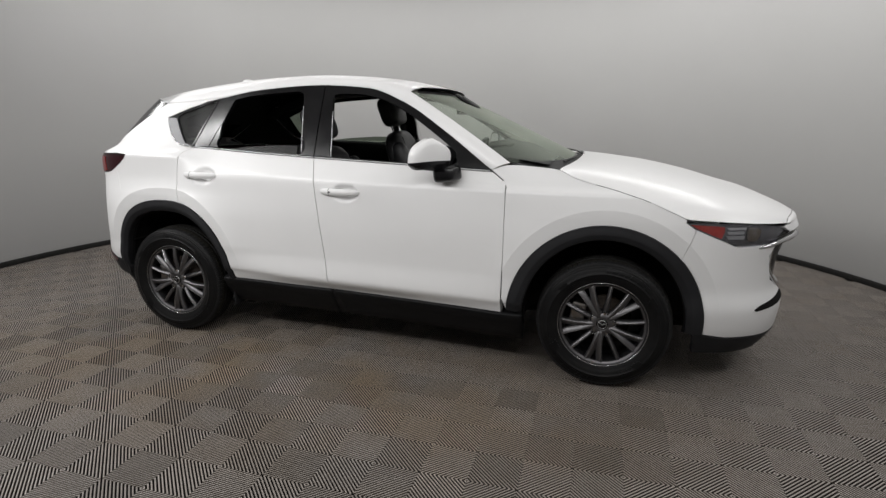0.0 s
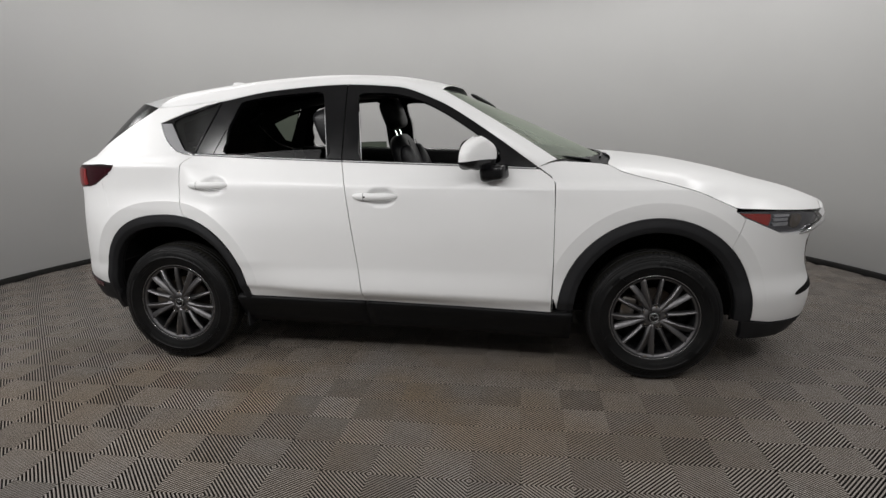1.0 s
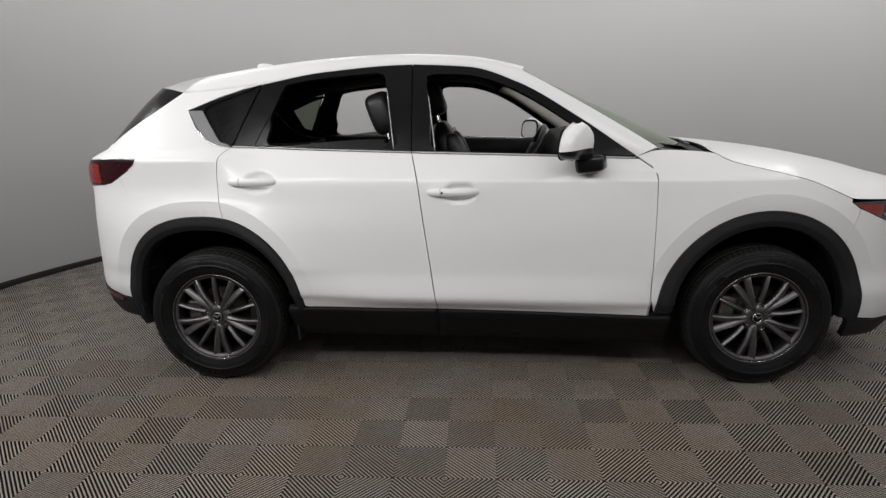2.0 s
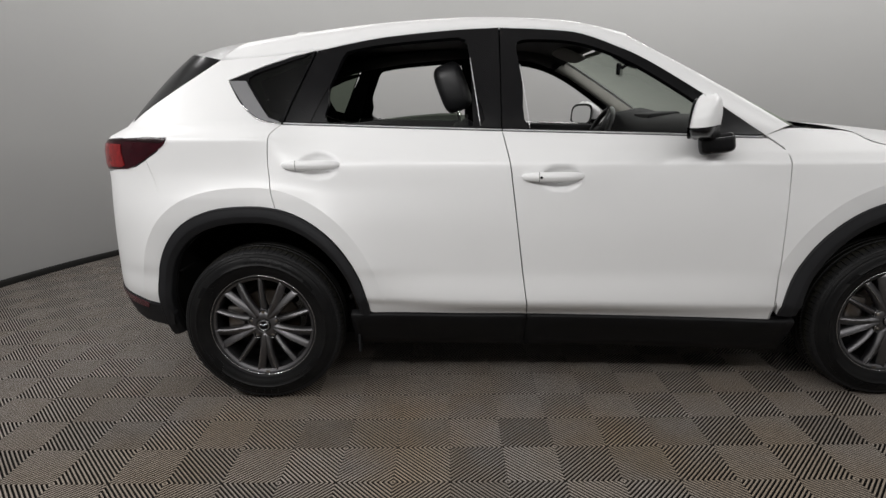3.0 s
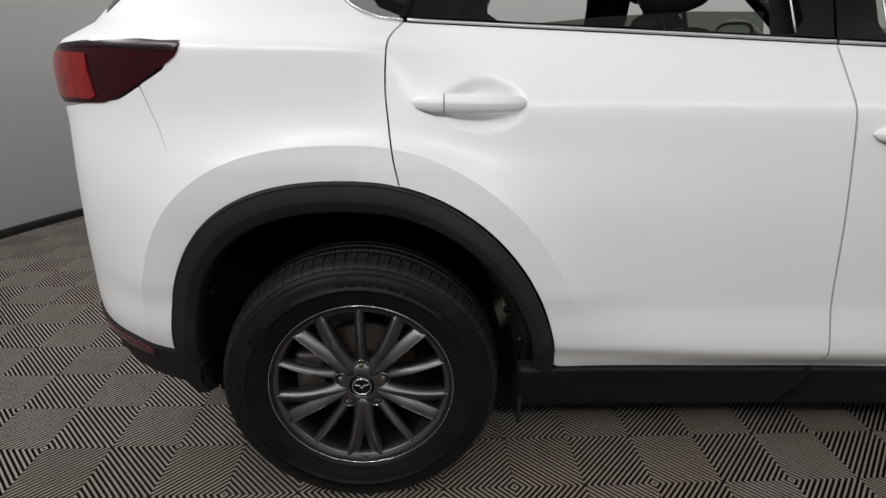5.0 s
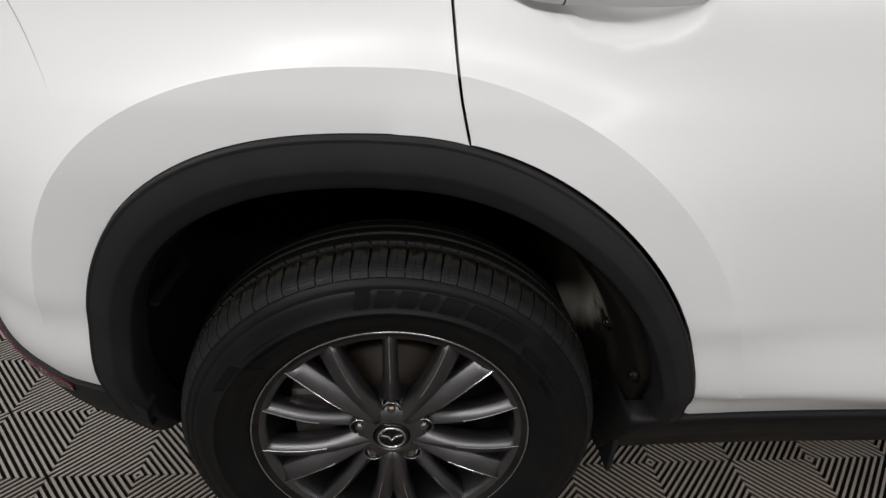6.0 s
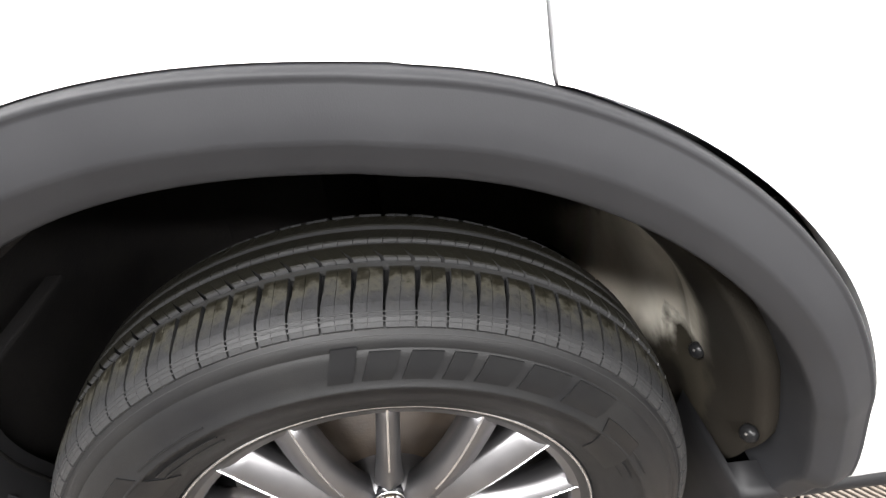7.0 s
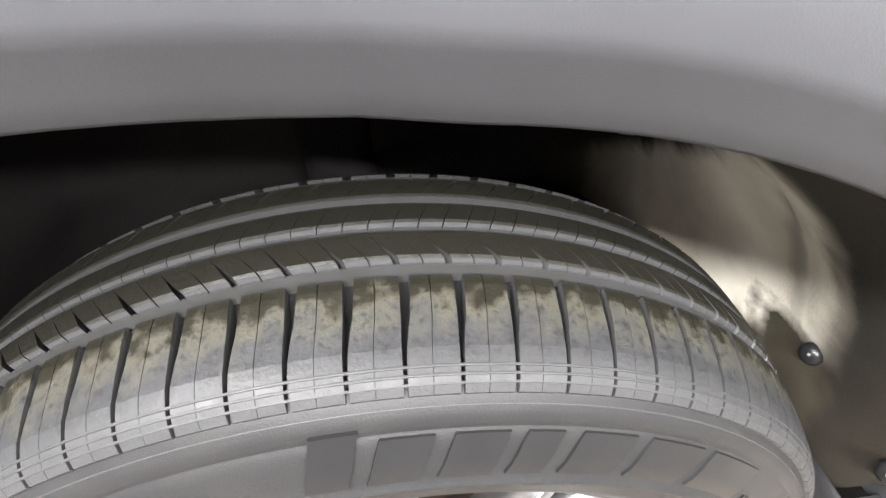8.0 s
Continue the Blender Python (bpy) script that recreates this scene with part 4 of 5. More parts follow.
both("lamp_module", skin(cell, raw=True, step=0.03, out=-0.009, thick=0.006), STEEL, lamp_f[0], "dull silver lamp module", lamp_f[1])
tip = [surface(*p) + outward(*p) * -0.004 for p in (fx(2.06, 0.785), fx(2.11, 0.792), fy(0.66, 0.803), fy(0.56, 0.822), fy(0.48, 0.828))]
both("wing_tip", tube(rounded(tip, 4), lambda t: 0.006 + 0.014 * t, sides=8), CHROME, car, "chrome wing below the lamp")
both("lens", skin(HL, raw=True, step=0.03, out=0.002, thick=0), glass_material("clear_lamp_lens", (0.93, 0.93, 0.94)), lamp_f[0], "clear lamp lens", lamp_f[1])
both("brow", skin([fx(1.702, 0.917), fx(1.85, 0.917), fx(1.96, 0.914), fy(0.64, 0.893), fy(0.64, 0.888), fx(1.96, 0.908), fx(1.85, 0.912), fx(1.74, 0.911)], raw=True, step=0.04, out=0.003, thick=0.008), GLOSS, lamp_f[0], "black brow", lamp_f[1])
nose_band = [fy(0.655, 0.892), fy(0.60, 0.856), fy(0.5, 0.865), (MID, 0.860), (MID, 0.910), fy(0.5, 0.908)]
both("nose_band", skin(nose_band, raw=True, step=0.05), WHITE, car)

def nose_cap(a, b):
    """The white lip between the front edge of the bonnet and the nose."""
    p = hood(1, b)
    q = surface(u_of_y(abs(p.y) * 0.97, 0.900, 1), 0.900)
    q.y = math.copysign(q.y, p.y)
    m = (p + q) / 2 + Vector((0.012, 0, 0.006))
    p = p + Vector((0.003, 0, -0.0015))
    return (1 - a) ** 2 * p + 2 * a * (1 - a) * m + a * a * q


part("nose_cap", loft(nose_cap, 6, 36), WHITE, car, smooth=True)

# rear bumper, tail lights, tailgate
def ry(y, z):
    return (u_of_y(y, z, -1), z)


RMID = X0R - AR * math.pi / 2
r_b = [fx(x, z) for x, z in arch_line(-1, True, 136, 178, 26) if 0.447 < z < 0.83]
bump_r = [fx(-1.711, 0.829), fx(-1.795, 1.068), fx(-1.85, 1.040), ry(0.70, 1.02), ry(0.5, 0.99), (RMID, 0.96), (RMID, 0.51), ry(0.5, 0.51), ry(0.70, 0.490), fx(-1.90, 0.472), fx(-1.85, 0.459), fx(-1.80, 0.452)] + r_b[::-1]
both("rear_bumper", skin(bump_r, raw=True, step=0.02, gap=0.0008, crease=-1), WHITE, car)
skirt_r = [fx(-1.765, 0.443), fx(-1.80, 0.448), fx(-1.85, 0.455), fx(-1.90, 0.468), ry(0.70, 0.486), ry(0.5, 0.506), (RMID, 0.506), (RMID, 0.32), ry(0.6, 0.325), fx(-1.90, 0.345), fx(-1.79, 0.338), fx(-1.755, 0.345), fx(-1.745, 0.40)]
both("bumper_skirt", skin(skirt_r, raw=True, step=0.04, out=0.006, thick=0.03), CLAD, car)
refl = [fx(-1.853, 0.453), fx(-1.90, 0.465), ry(0.70, 0.483), ry(0.60, 0.490), ry(0.60, 0.462), ry(0.70, 0.452), fx(-1.90, 0.432), fx(-1.86, 0.427)]
both("rear_reflector", skin(refl, raw=True, step=0.04, out=0.009, thick=0.006), REFLEX, car, "dark red bumper reflector")
lamp_r = new("tail_light"), new("tail_light")
for e in lamp_r:
    e.parent = car
TL = rounded([fx(-1.692, 1.156), fx(-1.706, 1.128), fx(-1.765, 1.090), fx(-1.845, 1.046), fx(-1.89, 1.030)], 3) + [ry(0.68, 1.022), ry(0.42, 1.040), ry(0.42, 1.130), ry(0.66, 1.146), fx(-1.88, 1.156), fx(-1.78, 1.161)]
both("lens", skin(TL, raw=True, step=0.025, out=0.003, thick=0.02), LENS_RED, lamp_r[0], "dark red lens", lamp_r[1])
glow = [fx(-1.913, 1.134), fx(-1.904, 1.046), fx(-1.92, 1.036), ry(0.66, 1.034), ry(0.62, 1.038), ry(0.60, 1.126), ry(0.66, 1.136)]
both("reflector", skin(glow, raw=True, step=0.025, out=0.006, thick=0.004), LENS_BRIGHT, lamp_r[0], "bright red reflector", lamp_r[1])
top_lens = [fx(-1.692, 1.157), fx(-1.708, 1.136), fx(-1.76, 1.138), fx(-1.86, 1.144), ry(0.66, 1.140), ry(0.66, 1.148), fx(-1.88, 1.158), fx(-1.78, 1.163)]
both("upper_lens", skin(top_lens, raw=True, step=0.025, out=0.0038, thick=0.001), LENS_DARK, lamp_r[0], "smoked upper edge of the lens", lamp_r[1])
gate = [fx(-1.905, 1.160), ry(0.655, 1.150), ry(0.418, 1.134), ry(0.418, 1.036), ry(0.60, 1.02), ry(0.5, 0.995), (RMID, 0.965), (RMID, 1.225), ry(0.55, 1.235), fx(-1.935, 1.225)]
both("tailgate", skin(gate, raw=True, step=0.04), WHITE, car)
back_glass = [fx(-1.855, 1.273), fx(-1.528, 1.481), fx(-1.60, 1.500), ry(0.46, 1.515), (RMID, 1.520), (RMID, 1.232), ry(0.55, 1.232), fx(-1.93, 1.226)]
both("rear_window", skin(back_glass, raw=True, step=0.04, out=-0.002), GLOSS, car, "dark rear window")
def spoiler(a, b):
    """The white lip that carries the roof on over the rear window."""
    v = 2 * b - 1
    p = roof_fn(0, 0.0005 + 0.999 * b) + Vector((-0.002, 0, 0))
    q = Vector((-1.80 + 0.117 * abs(v) ** 2.5, 0.468 * v, 1.526 - 0.012 * v * v))
    return p + (q - p) * a + Vector((0, 0, 0.012 * math.sin(math.pi * a) * (1 - abs(v) ** 3)))


sp = loft(spoiler, 6, 24)
bmesh.ops.solidify(sp, geom=sp.faces[:], thickness=-0.012)
bmesh.ops.recalc_face_normals(sp, faces=sp.faces[:])
part("roof_spoiler", sp, WHITE, car, smooth=True, angle=40)
bm = bmesh.new()
blob(bm, (0, 0, 0), (0.062, 0.012, 0.024), 2.2, 16, 8, Matrix.Translation((-1.28, 0, 1.638)) @ Matrix.Rotation(radians(8), 4, "Y"))
part("roof_aerial", bm, WHITE, car, "small white shark-fin aerial", smooth=True)


# ======== underbody and wheel wells ========
for name, lo, hi in (("floor_pan", (-0.90, -0.735, 0.236), (0.84, 0.735, 0.36)), ("rear_subframe", (-1.16, -0.60, 0.205), (-0.902, 0.60, 0.335)), ("rear_tray", (-1.95, -0.215, 0.25), (-0.902, 0.215, 0.40)), ("front_tray", (0.842, -0.40, 0.22), (2.05, 0.40, 0.36))):
    part(name, box(bmesh.new(), lo, hi, 0.02), DARK, car, "black underbody")
for x in (-0.888, 0.828):
    both("sill_end", box(bmesh.new(), (x, -0.765, 0.215), (x + 0.06, -0.405, 0.385), 0.01), DARK, car)
for s in (1, -1):
    bm = bmesh.new()
    tube([(s * AXLE, -0.66, HUB_Z), (s * AXLE, 0.66, HUB_Z)], 0.035, bm)
    for y in (-0.40, 0.40):
        tube([(s * AXLE - 0.02, y, 0.30), (s * AXLE - 0.05, y * 0.95, 0.60)], 0.045, bm, 12)
    part("axle", bm, DARK, car, smooth=True, angle=40)


def well(s, lo, hi, y_in=0.42):
    """The inner lining of a wheel well over part of its arc."""
    turn = y_in + 0.13
    sec = [0.885, 0.872, 0.84, 0.78, 0.735, 0.70, 0.66, 0.60, turn, turn - 0.05, turn - 0.09, turn - 0.115, y_in + 0.002, y_in]

    def fn(a, b):
        an = lo + (hi - lo) * a
        y = sec[round(b * 13)]
        k = 0.002 + (0.020 - (0.042 * min(max((112 - an) / 50, 0), 1) if s < 0 else 0)) * min(max((0.86 - y) / 0.10, 0), 1) + 0.006 * noise.noise(Vector((an * 0.05, y * 9, s)))
        k -= 0.13 - math.sqrt(max(0.0169 - max(turn - y, 0) ** 2, 0))
        k += 0.010 * math.exp(-(((y - 0.70) / 0.03) ** 2)) if an < 70 else 0
        x, z = arch_point(s, an, 1, k)
        xo, zo = arch_point(s, an)
        if b == 0:  # a flange that meets the lip of the cladding
            x, z = arch_point(s, an, 0.85 * (1 - 0.20 * max(0, math.cos(radians(an))) ** 1.5 if s < 0 else 1))
            return (x, surface(u_of_x(xo, zo), zo).y + 0.052, z)
        return (x, max(-y, surface(u_of_x(xo, zo), zo).y + 0.044), z)
    return loft(fn, 40, 13)


for s in (1, -1):
    cut, deep = (112, 0.22) if s < 0 else (88, 0.42)
    both("wheel_well", well(s, cut, 190, deep), DARK, car, "black wheel-well lining")
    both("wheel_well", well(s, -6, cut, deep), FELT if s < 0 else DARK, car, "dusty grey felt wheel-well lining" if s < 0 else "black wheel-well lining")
    bm = bmesh.new()
    rim_of = [arch_point(s, k, 1, -0.095) for k in range(-6, 191, 4)]
    bm.faces.new([bm.verts.new((x, -deep - 0.002, z)) for x, z in rim_of])
    both("wheel_well_back", bm, DARK, car)
bm = bmesh.new()
box(bm, (-0.945, -0.815, 0.205), (-0.935, -0.660, 0.300), 0.003)
both("mud_flap", bm, CLAD, car, "small black mud flap")
# push fasteners and a stiffening fin in the rear wheel well
for px, py, pz in ((-0.967, -0.752, 0.510), (-0.947, -0.848, 0.478)):
    bm = revolve([(0.0, -0.006), (0.006, -0.0055), (0.0098, -0.002), (0.0105, 0.002), (0.007, 0.004)], 16)
    bm.transform(Matrix.Translation((px - 0.012, py, pz + 0.004)) @ Matrix.Rotation(radians(-68), 4, "Z") @ Matrix.Rotation(radians(-18), 4, "X"))
    head = part("fastener", bm, LETTER, car, "small black push fastener", smooth=True)
    # tiny bright dot, a highlight put on the black dome as steel
    bm = revolve([(0.0, -0.0068), (0.0014, -0.0066), (0.0020, -0.0050)], 10)
    bm.transform(Matrix.Translation((px - 0.012, py, pz + 0.004)) @ Matrix.Rotation(radians(-68), 4, "Z") @ Matrix.Rotation(radians(-18), 4, "X"))
    part("fastener_pin", bm, STEEL, head, "bright dot put on for the dome's highlight")
bm = bmesh.new()
box(bm, (-1.715, -0.80, 0.585), (-1.700, -0.66, 0.592), 0.002)
part("lining_clip", bm, DARK, car)

# ======== wheels ========
TYRE_R = 0.352
NP = 84


def tyre_mesh():
    """The carcass: side walls with raised rings and the floor of the grooves. y = 0 is the wheel's middle, -y faces out."""
    half = [(0.214, -0.070), (0.222, -0.080), (0.232, -0.091), (0.236, -0.0985), (0.240, -0.0990), (0.250, -0.1060), (0.266, -0.1130), (0.278, -0.1150), (0.2785, -0.1163), (0.2815, -0.1163), (0.282, -0.1153),
            (0.296, -0.1130), (0.306, -0.1085), (0.3125, -0.1058), (0.3130, -0.1050), (0.3138, -0.1047), (0.3143, -0.1049), (0.320, -0.1012), (0.3275, -0.0955), (0.3315, -0.0880), (0.3335, -0.075), (0.3350, -0.056), (0.3415, -0.0460), (0.3440, -0.03), (0.3455, 0.0)]
    return revolve(half + [(inner(r, -y), -y) for r, y in half[::-1][1:]], 144)


def inner(r, y):
    """The inner shoulder is worn round."""
    return r - 0.55 * max(0, y - 0.040) * (1 if r > 0.3 else 0)


def polar(r, y, a):
    return Vector((r * math.cos(a), y, r * math.sin(a)))


def tread_mesh():
    """Blocks of rubber: two ribbed shoulders cut by grooves and slits, and three inner ribs."""
    bm = bmesh.new()
    pitch = 2 * math.pi / NP

    def block(rows, a0, a1, lean=0.0, floor_r=0.3440, fill=(0.0, 0.0), close=(0.0, 0.0)):
        """rows: (radius, y) across the block; a0 to a1: its angles; close: how far its sides spread where the slits run out."""
        def at(k, y):
            t = min(max((abs(y) - 0.060) / 0.033, 0), 1)
            g = pitch * t * (2 - t)
            u = min(max((abs(rows[0][1] - y) / abs(rows[0][1] - rows[-1][1]) - 0.1) / 0.6, 0), 1)
            u = pitch * (u if rows[0][1] < 0 else min(max(1.25 - u, 0), 1))
            b0, b1 = a0 - fill[0] * g - close[0] * u, a1 + fill[1] * g + close[1] * u
            return b0 + (b1 - b0) * k / 2 + lean * (y - rows[0][1]) + (0.10 * pitch * math.sin(t * 1.6) if fill != (0.0, 0.0) else 0)

        top = [[bm.verts.new(polar(r, y, at(k, y))) for r, y in rows] for k in range(3)]
        low = [[bm.verts.new(polar(min(r - 0.006, floor_r), y + (0.0025 if y < -0.08 else 0), at(k, y))) for r, y in rows] for k in range(3)]
        for k in range(2):
            for j in range(len(rows) - 1):
                bm.faces.new((top[k][j], top[k][j + 1], top[k + 1][j + 1], top[k + 1][j]))
        for t, l in ((top[0], low[0]), (top[2][::-1], low[2][::-1])):
            for j in range(len(rows) - 1):
                bm.faces.new((t[j], l[j], l[j + 1], t[j + 1]))
        for j in (0, len(rows) - 1):
            for k in range(2):
                q = (top[k][j], top[k + 1][j], low[k + 1][j], low[k][j])
                bm.faces.new(q if j == 0 else q[::-1])

    def crown(y, drop=0.0):
        return TYRE_R - 1.7 * y * y - drop, y

    out = [(0.3285, -0.0975), (0.3318, -0.0953), (0.3345, -0.0926), (0.3366, -0.0893), (0.3386, -0.0855), (0.3406, -0.0812), crown(-0.0765, 0.0002), crown(-0.0712), crown(-0.0660), crown(-0.0500), crown(-0.0440, 0.0008)]
    rib2 = [crown(-0.0345, 0.0032), crown(-0.0335, 0.0010), crown(-0.0320), crown(-0.0270), crown(-0.0215), crown(-0.0165), crown(-0.0145, 0.0012)]
    rib3 = [crown(-0.0090, 0.0032), crown(-0.0080, 0.0010), crown(-0.0065), crown(-0.0020), crown(0.0025), crown(0.0065), crown(0.0085, 0.0012)]
    for n in range(NP):
        a = n * pitch
        for sg in (1, -1):
            rows = [(r, sg * y) for r, y in out] if sg > 0 else [(inner(r, -y), -y) for r, y in out[::-1]]
            rows2 = rib2 if sg > 0 else [(r, -y) for r, y in rib2[::-1]]
            block(rows, a + 0.010 * pitch, a + 0.437 * pitch, floor_r=0.3325, fill=(0.045, 0.004))
            block(rows, a + 0.455 * pitch, a + 0.805 * pitch, floor_r=0.3325, fill=(0.004, 0.080))
            block(rows2, a + 0.07 * pitch, a + 0.485 * pitch, lean=sg * 2.2, close=(0.065, 0.014))
            block(rows2, a + 0.515 * pitch, a + 0.935 * pitch, lean=sg * 2.2, close=(0.014, 0.064))
        block(rib3, a + 0.012 * pitch, a + 0.488 * pitch, lean=-1.2, close=(0.010, 0.010))
        block(rib3, a + 0.512 * pitch, a + 0.988 * pitch, lean=-1.2, close=(0.010, 0.010))
    return bm


def side_relief(shapes, lift=0.0016):
    """Raised plain shapes on the tyre's outer wall: (angle0, angle1, r0, r1, lean) in degrees and metres."""
    bm = bmesh.new()
    wall = [(0.236, -0.1005), (0.250, -0.1060), (0.266, -0.1130), (0.278, -0.1150), (0.296, -0.1130), (0.306, -0.1085), (0.316, -0.1038)]
    for a0, a1, r0, r1, lean in shapes:
        n = max(2, int(abs(a1 - a0) / 1.5))

        def fn(p, q):
            edge = 0 < p < 1 and 0 < q < 1
            r = r0 + (r1 - r0) * min(max((q * 6 - 1) / 4, 0), 1)
            a = radians(a0 + (a1 - a0) * min(max((p * (n + 2) - 1) / n, 0), 1) + lean * (r - r0) / (r1 - r0))
            return polar(r, knots(r, wall) - (lift if edge else -0.002), a)
        loft(fn, n + 2, 6, bm=bm)
    bmesh.ops.recalc_face_normals(bm, faces=bm.faces[:])
    return bm


def spoke(bm, a, spread, r0, r1, w0, w1, lift0, lift1, crest=0.0):
    """A tapered spoke with two flat flanks meeting in a crest, from the hub to the rim."""
    n = 10
    rings = []
    for k in range(n + 1):
        t = k / n
        r = r0 + (r1 - r0) * t
        an = radians(a + spread * (0.35 + 0.65 * t))
        w = (w0 + (w1 - w0) * t) * (1 + 0.35 * (1 - t) ** 4)
        y = -(lift0 + (lift1 - lift0) * t) - 0.010 * math.sin(math.pi * t)
        e = Vector((math.cos(an), 0, math.sin(an)))
        f = Vector((-math.sin(an), 0, math.cos(an)))
        c = crest * w * min(t * 2.5, 1.0)
        sec = [(-w * 0.88, 0.036), (-w, 0.015), (-w * 0.93, 0.0105), (c - w * 0.10, -0.0015), (c + w * 0.10, -0.0015), (w * 0.93, 0.0105), (w, 0.015), (w * 0.88, 0.036)]
        rings.append([bm.verts.new(e * r + f * s + Vector((0, y + d, 0))) for s, d in sec])
    for p, q in zip(rings, rings[1:]):
        for k in range(8):
            bm.faces.new((p[k], p[(k + 1) % 8], q[(k + 1) % 8], q[k]))
    bm.faces.new(rings[0][::-1])
    bm.faces.new(rings[-1])
    return bm


def wheel(name):
    """One wheel about its own axis, -y outward."""
    w = new(name)
    tagged(w, "dark silver alloy wheel with a black tyre")
    part("tyre", tyre_mesh(), RUBBER, w, "black road tyre, dusty on the tread", smooth=True, angle=35)
    part("tread", tread_mesh(), TREAD, w, "worn tread blocks with dried mud")
    for y0, y1 in ((-0.0445, -0.0335), (-0.0150, -0.0080), (0.0080, 0.0150), (0.0335, 0.0445)):
        part("groove_floor", revolve([(TYRE_R - 1.7 * y * y - 0.0046 - 0.02 * max(y, 0), y) for y in (y0, (y0 + y1) / 2, y1)], 144), GROOVE, w, "wet grey floor of a tread groove", smooth=True)
    spans = ((99.2, 95.4), (93.8, 89.3), (87.6, 82.9), (81.3, 77.9), (76.0, 70.2), (68.4, 61.2), (59.4, 50.5))
    marks = [(a0, a1, 0.2895, 0.2895 + (0.027 if k == 0 else 0.0225), -1.4) for k, (a0, a1) in enumerate(spans)]
    for a, b, c, d, e in marks:
        for turn in (0, 180):
            part("raised_mark", side_relief([(a + turn, b + turn, c, d, e)]), LETTER, w, "raised plain mark on the side wall", smooth=True, angle=40)
    for r, y in ((0.3195, -0.1018), (0.3222, -0.1002), (0.3322, -0.0957), (0.3349, -0.0930), (0.3370, -0.0898)):
        part("shoulder_ridge", revolve([(r - 0.0009, y + 0.0015), (r - 0.0003, y + 0.0005), (r + 0.0003, y + 0.0005), (r + 0.0005, y + 0.0017)], 144), TREAD, w, smooth=True)
    for c in (32, 136, 212, 316):
        part("raised_wedge", side_relief([(c + 11, c, 0.252, 0.296, 5.0)], 0.0012), LETTER, w, "raised wedge panel on the side wall", smooth=True, angle=40)
    for c in (36, 130, 216, 310):
        for r in (0.262, 0.270, 0.278, 0.286):
            part("raised_line", side_relief([(c - 9, c + 7, r, r + 0.0016, 0)], 0.0010), RUBBER, w)
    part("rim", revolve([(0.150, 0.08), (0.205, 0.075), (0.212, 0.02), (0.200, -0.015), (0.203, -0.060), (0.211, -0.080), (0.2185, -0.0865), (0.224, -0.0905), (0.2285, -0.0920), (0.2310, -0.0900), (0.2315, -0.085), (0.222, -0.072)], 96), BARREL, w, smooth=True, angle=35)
    part("rim_face", revolve([(0.2075, -0.066), (0.2085, -0.0815), (0.2110, -0.0835), (0.2215, -0.0875), (0.2250, -0.0905)], 96), RIM, w, "flat dark face of the rim", smooth=True, angle=30)
    part("rim_edge", revolve([(0.2276, -0.0921), (0.2282, -0.0929), (0.2296, -0.0930), (0.2304, -0.0922)], 96), RIM_EDGE, w, "machined bright rim edge", smooth=True)
    for k in range(5):
        for sp in (-9.2, 9.2):
            part("spoke", spoke(bmesh.new(), 270 + 72 * k, sp, 0.036, 0.2185, 0.0160, 0.0172, 0.080, 0.084, math.copysign(0.55, sp)), RIM, w, smooth=True, angle=16)
        part("spoke", spoke(bmesh.new(), 90 + 72 * k, 0, 0.060, 0.2185, 0.0130, 0.0112, 0.070, 0.083), RIM, w, smooth=True, angle=16)
    for k in range(5):
        for a, sp, r0, w0, w1, l0, l1, crest in ((270, -9.2, 0.036, 0.0160, 0.0172, 0.080, 0.084, -0.55), (270, 9.2, 0.036, 0.0160, 0.0172, 0.080, 0.084, 0.55), (90, 0, 0.060, 0.0130, 0.0112, 0.070, 0.083, 0.0)):
            pts = []
            for i in range(4, 11):
                t = i / 10
                an = radians(a + 72 * k + sp * (0.35 + 0.65 * t))
                e, f = Vector((math.cos(an), 0, math.sin(an))), Vector((-math.sin(an), 0, math.cos(an)))
                pts.append(e * (r0 + (0.2185 - r0) * t) + f * crest * (w0 + (w1 - w0) * t) + Vector((0, -(l0 + (l1 - l0) * t) - 0.010 * math.sin(math.pi * t) - 0.0014, 0)))
            part("spoke_edge", tube(pts, 0.0014, sides=4), RIM_EDGE, w, "bright machined edge of a spoke")
    part("hub", revolve([(0.068, 0.0), (0.070, -0.050), (0.066, -0.066), (0.056, -0.078), (0.034, -0.083), (0.031, -0.082), (0.0305, -0.078)], 60), RIM, w, smooth=True, angle=35)
    part("centre_cap", revolve([(0.0, -0.0855), (0.012, -0.0855), (0.024, -0.0845), (0.028, -0.0835), (0.0295, -0.080)], 40), GLOSS, w, "black centre cap", smooth=True)
    part("cap_ring", revolve([(0.0205, -0.0850), (0.0215, -0.0868), (0.0235, -0.0868), (0.0245, -0.0845)], 40), RIM_EDGE, w, "bright ring on the cap", smooth=True)
    bm = bmesh.new()
    tube([(-0.018, -0.0868, 0.008), (-0.006, -0.0870, 0.006), (0, -0.0870, -0.004), (0.006, -0.0870, 0.006), (0.018, -0.0868, 0.008)], 0.0022, bm, 6)
    part("cap_mark", bm, RIM_EDGE, w, "plain bright mark on the cap", smooth=True)
    for k in range(5):
        an = radians(90 + 72 * k)
        c = polar(0.0555, 0, an)
        bm = revolve([(0.0165, -0.060), (0.0160, -0.0765), (0.0125, -0.0768), (0.0120, -0.066)], 24, c)
        part("nut_seat", bm, GLOSS, w, smooth=True, angle=35)
        part("seat_rim", revolve([(0.0158, -0.0762), (0.0166, -0.0780), (0.0174, -0.0762)], 24, c), RIM_EDGE, w, smooth=True)
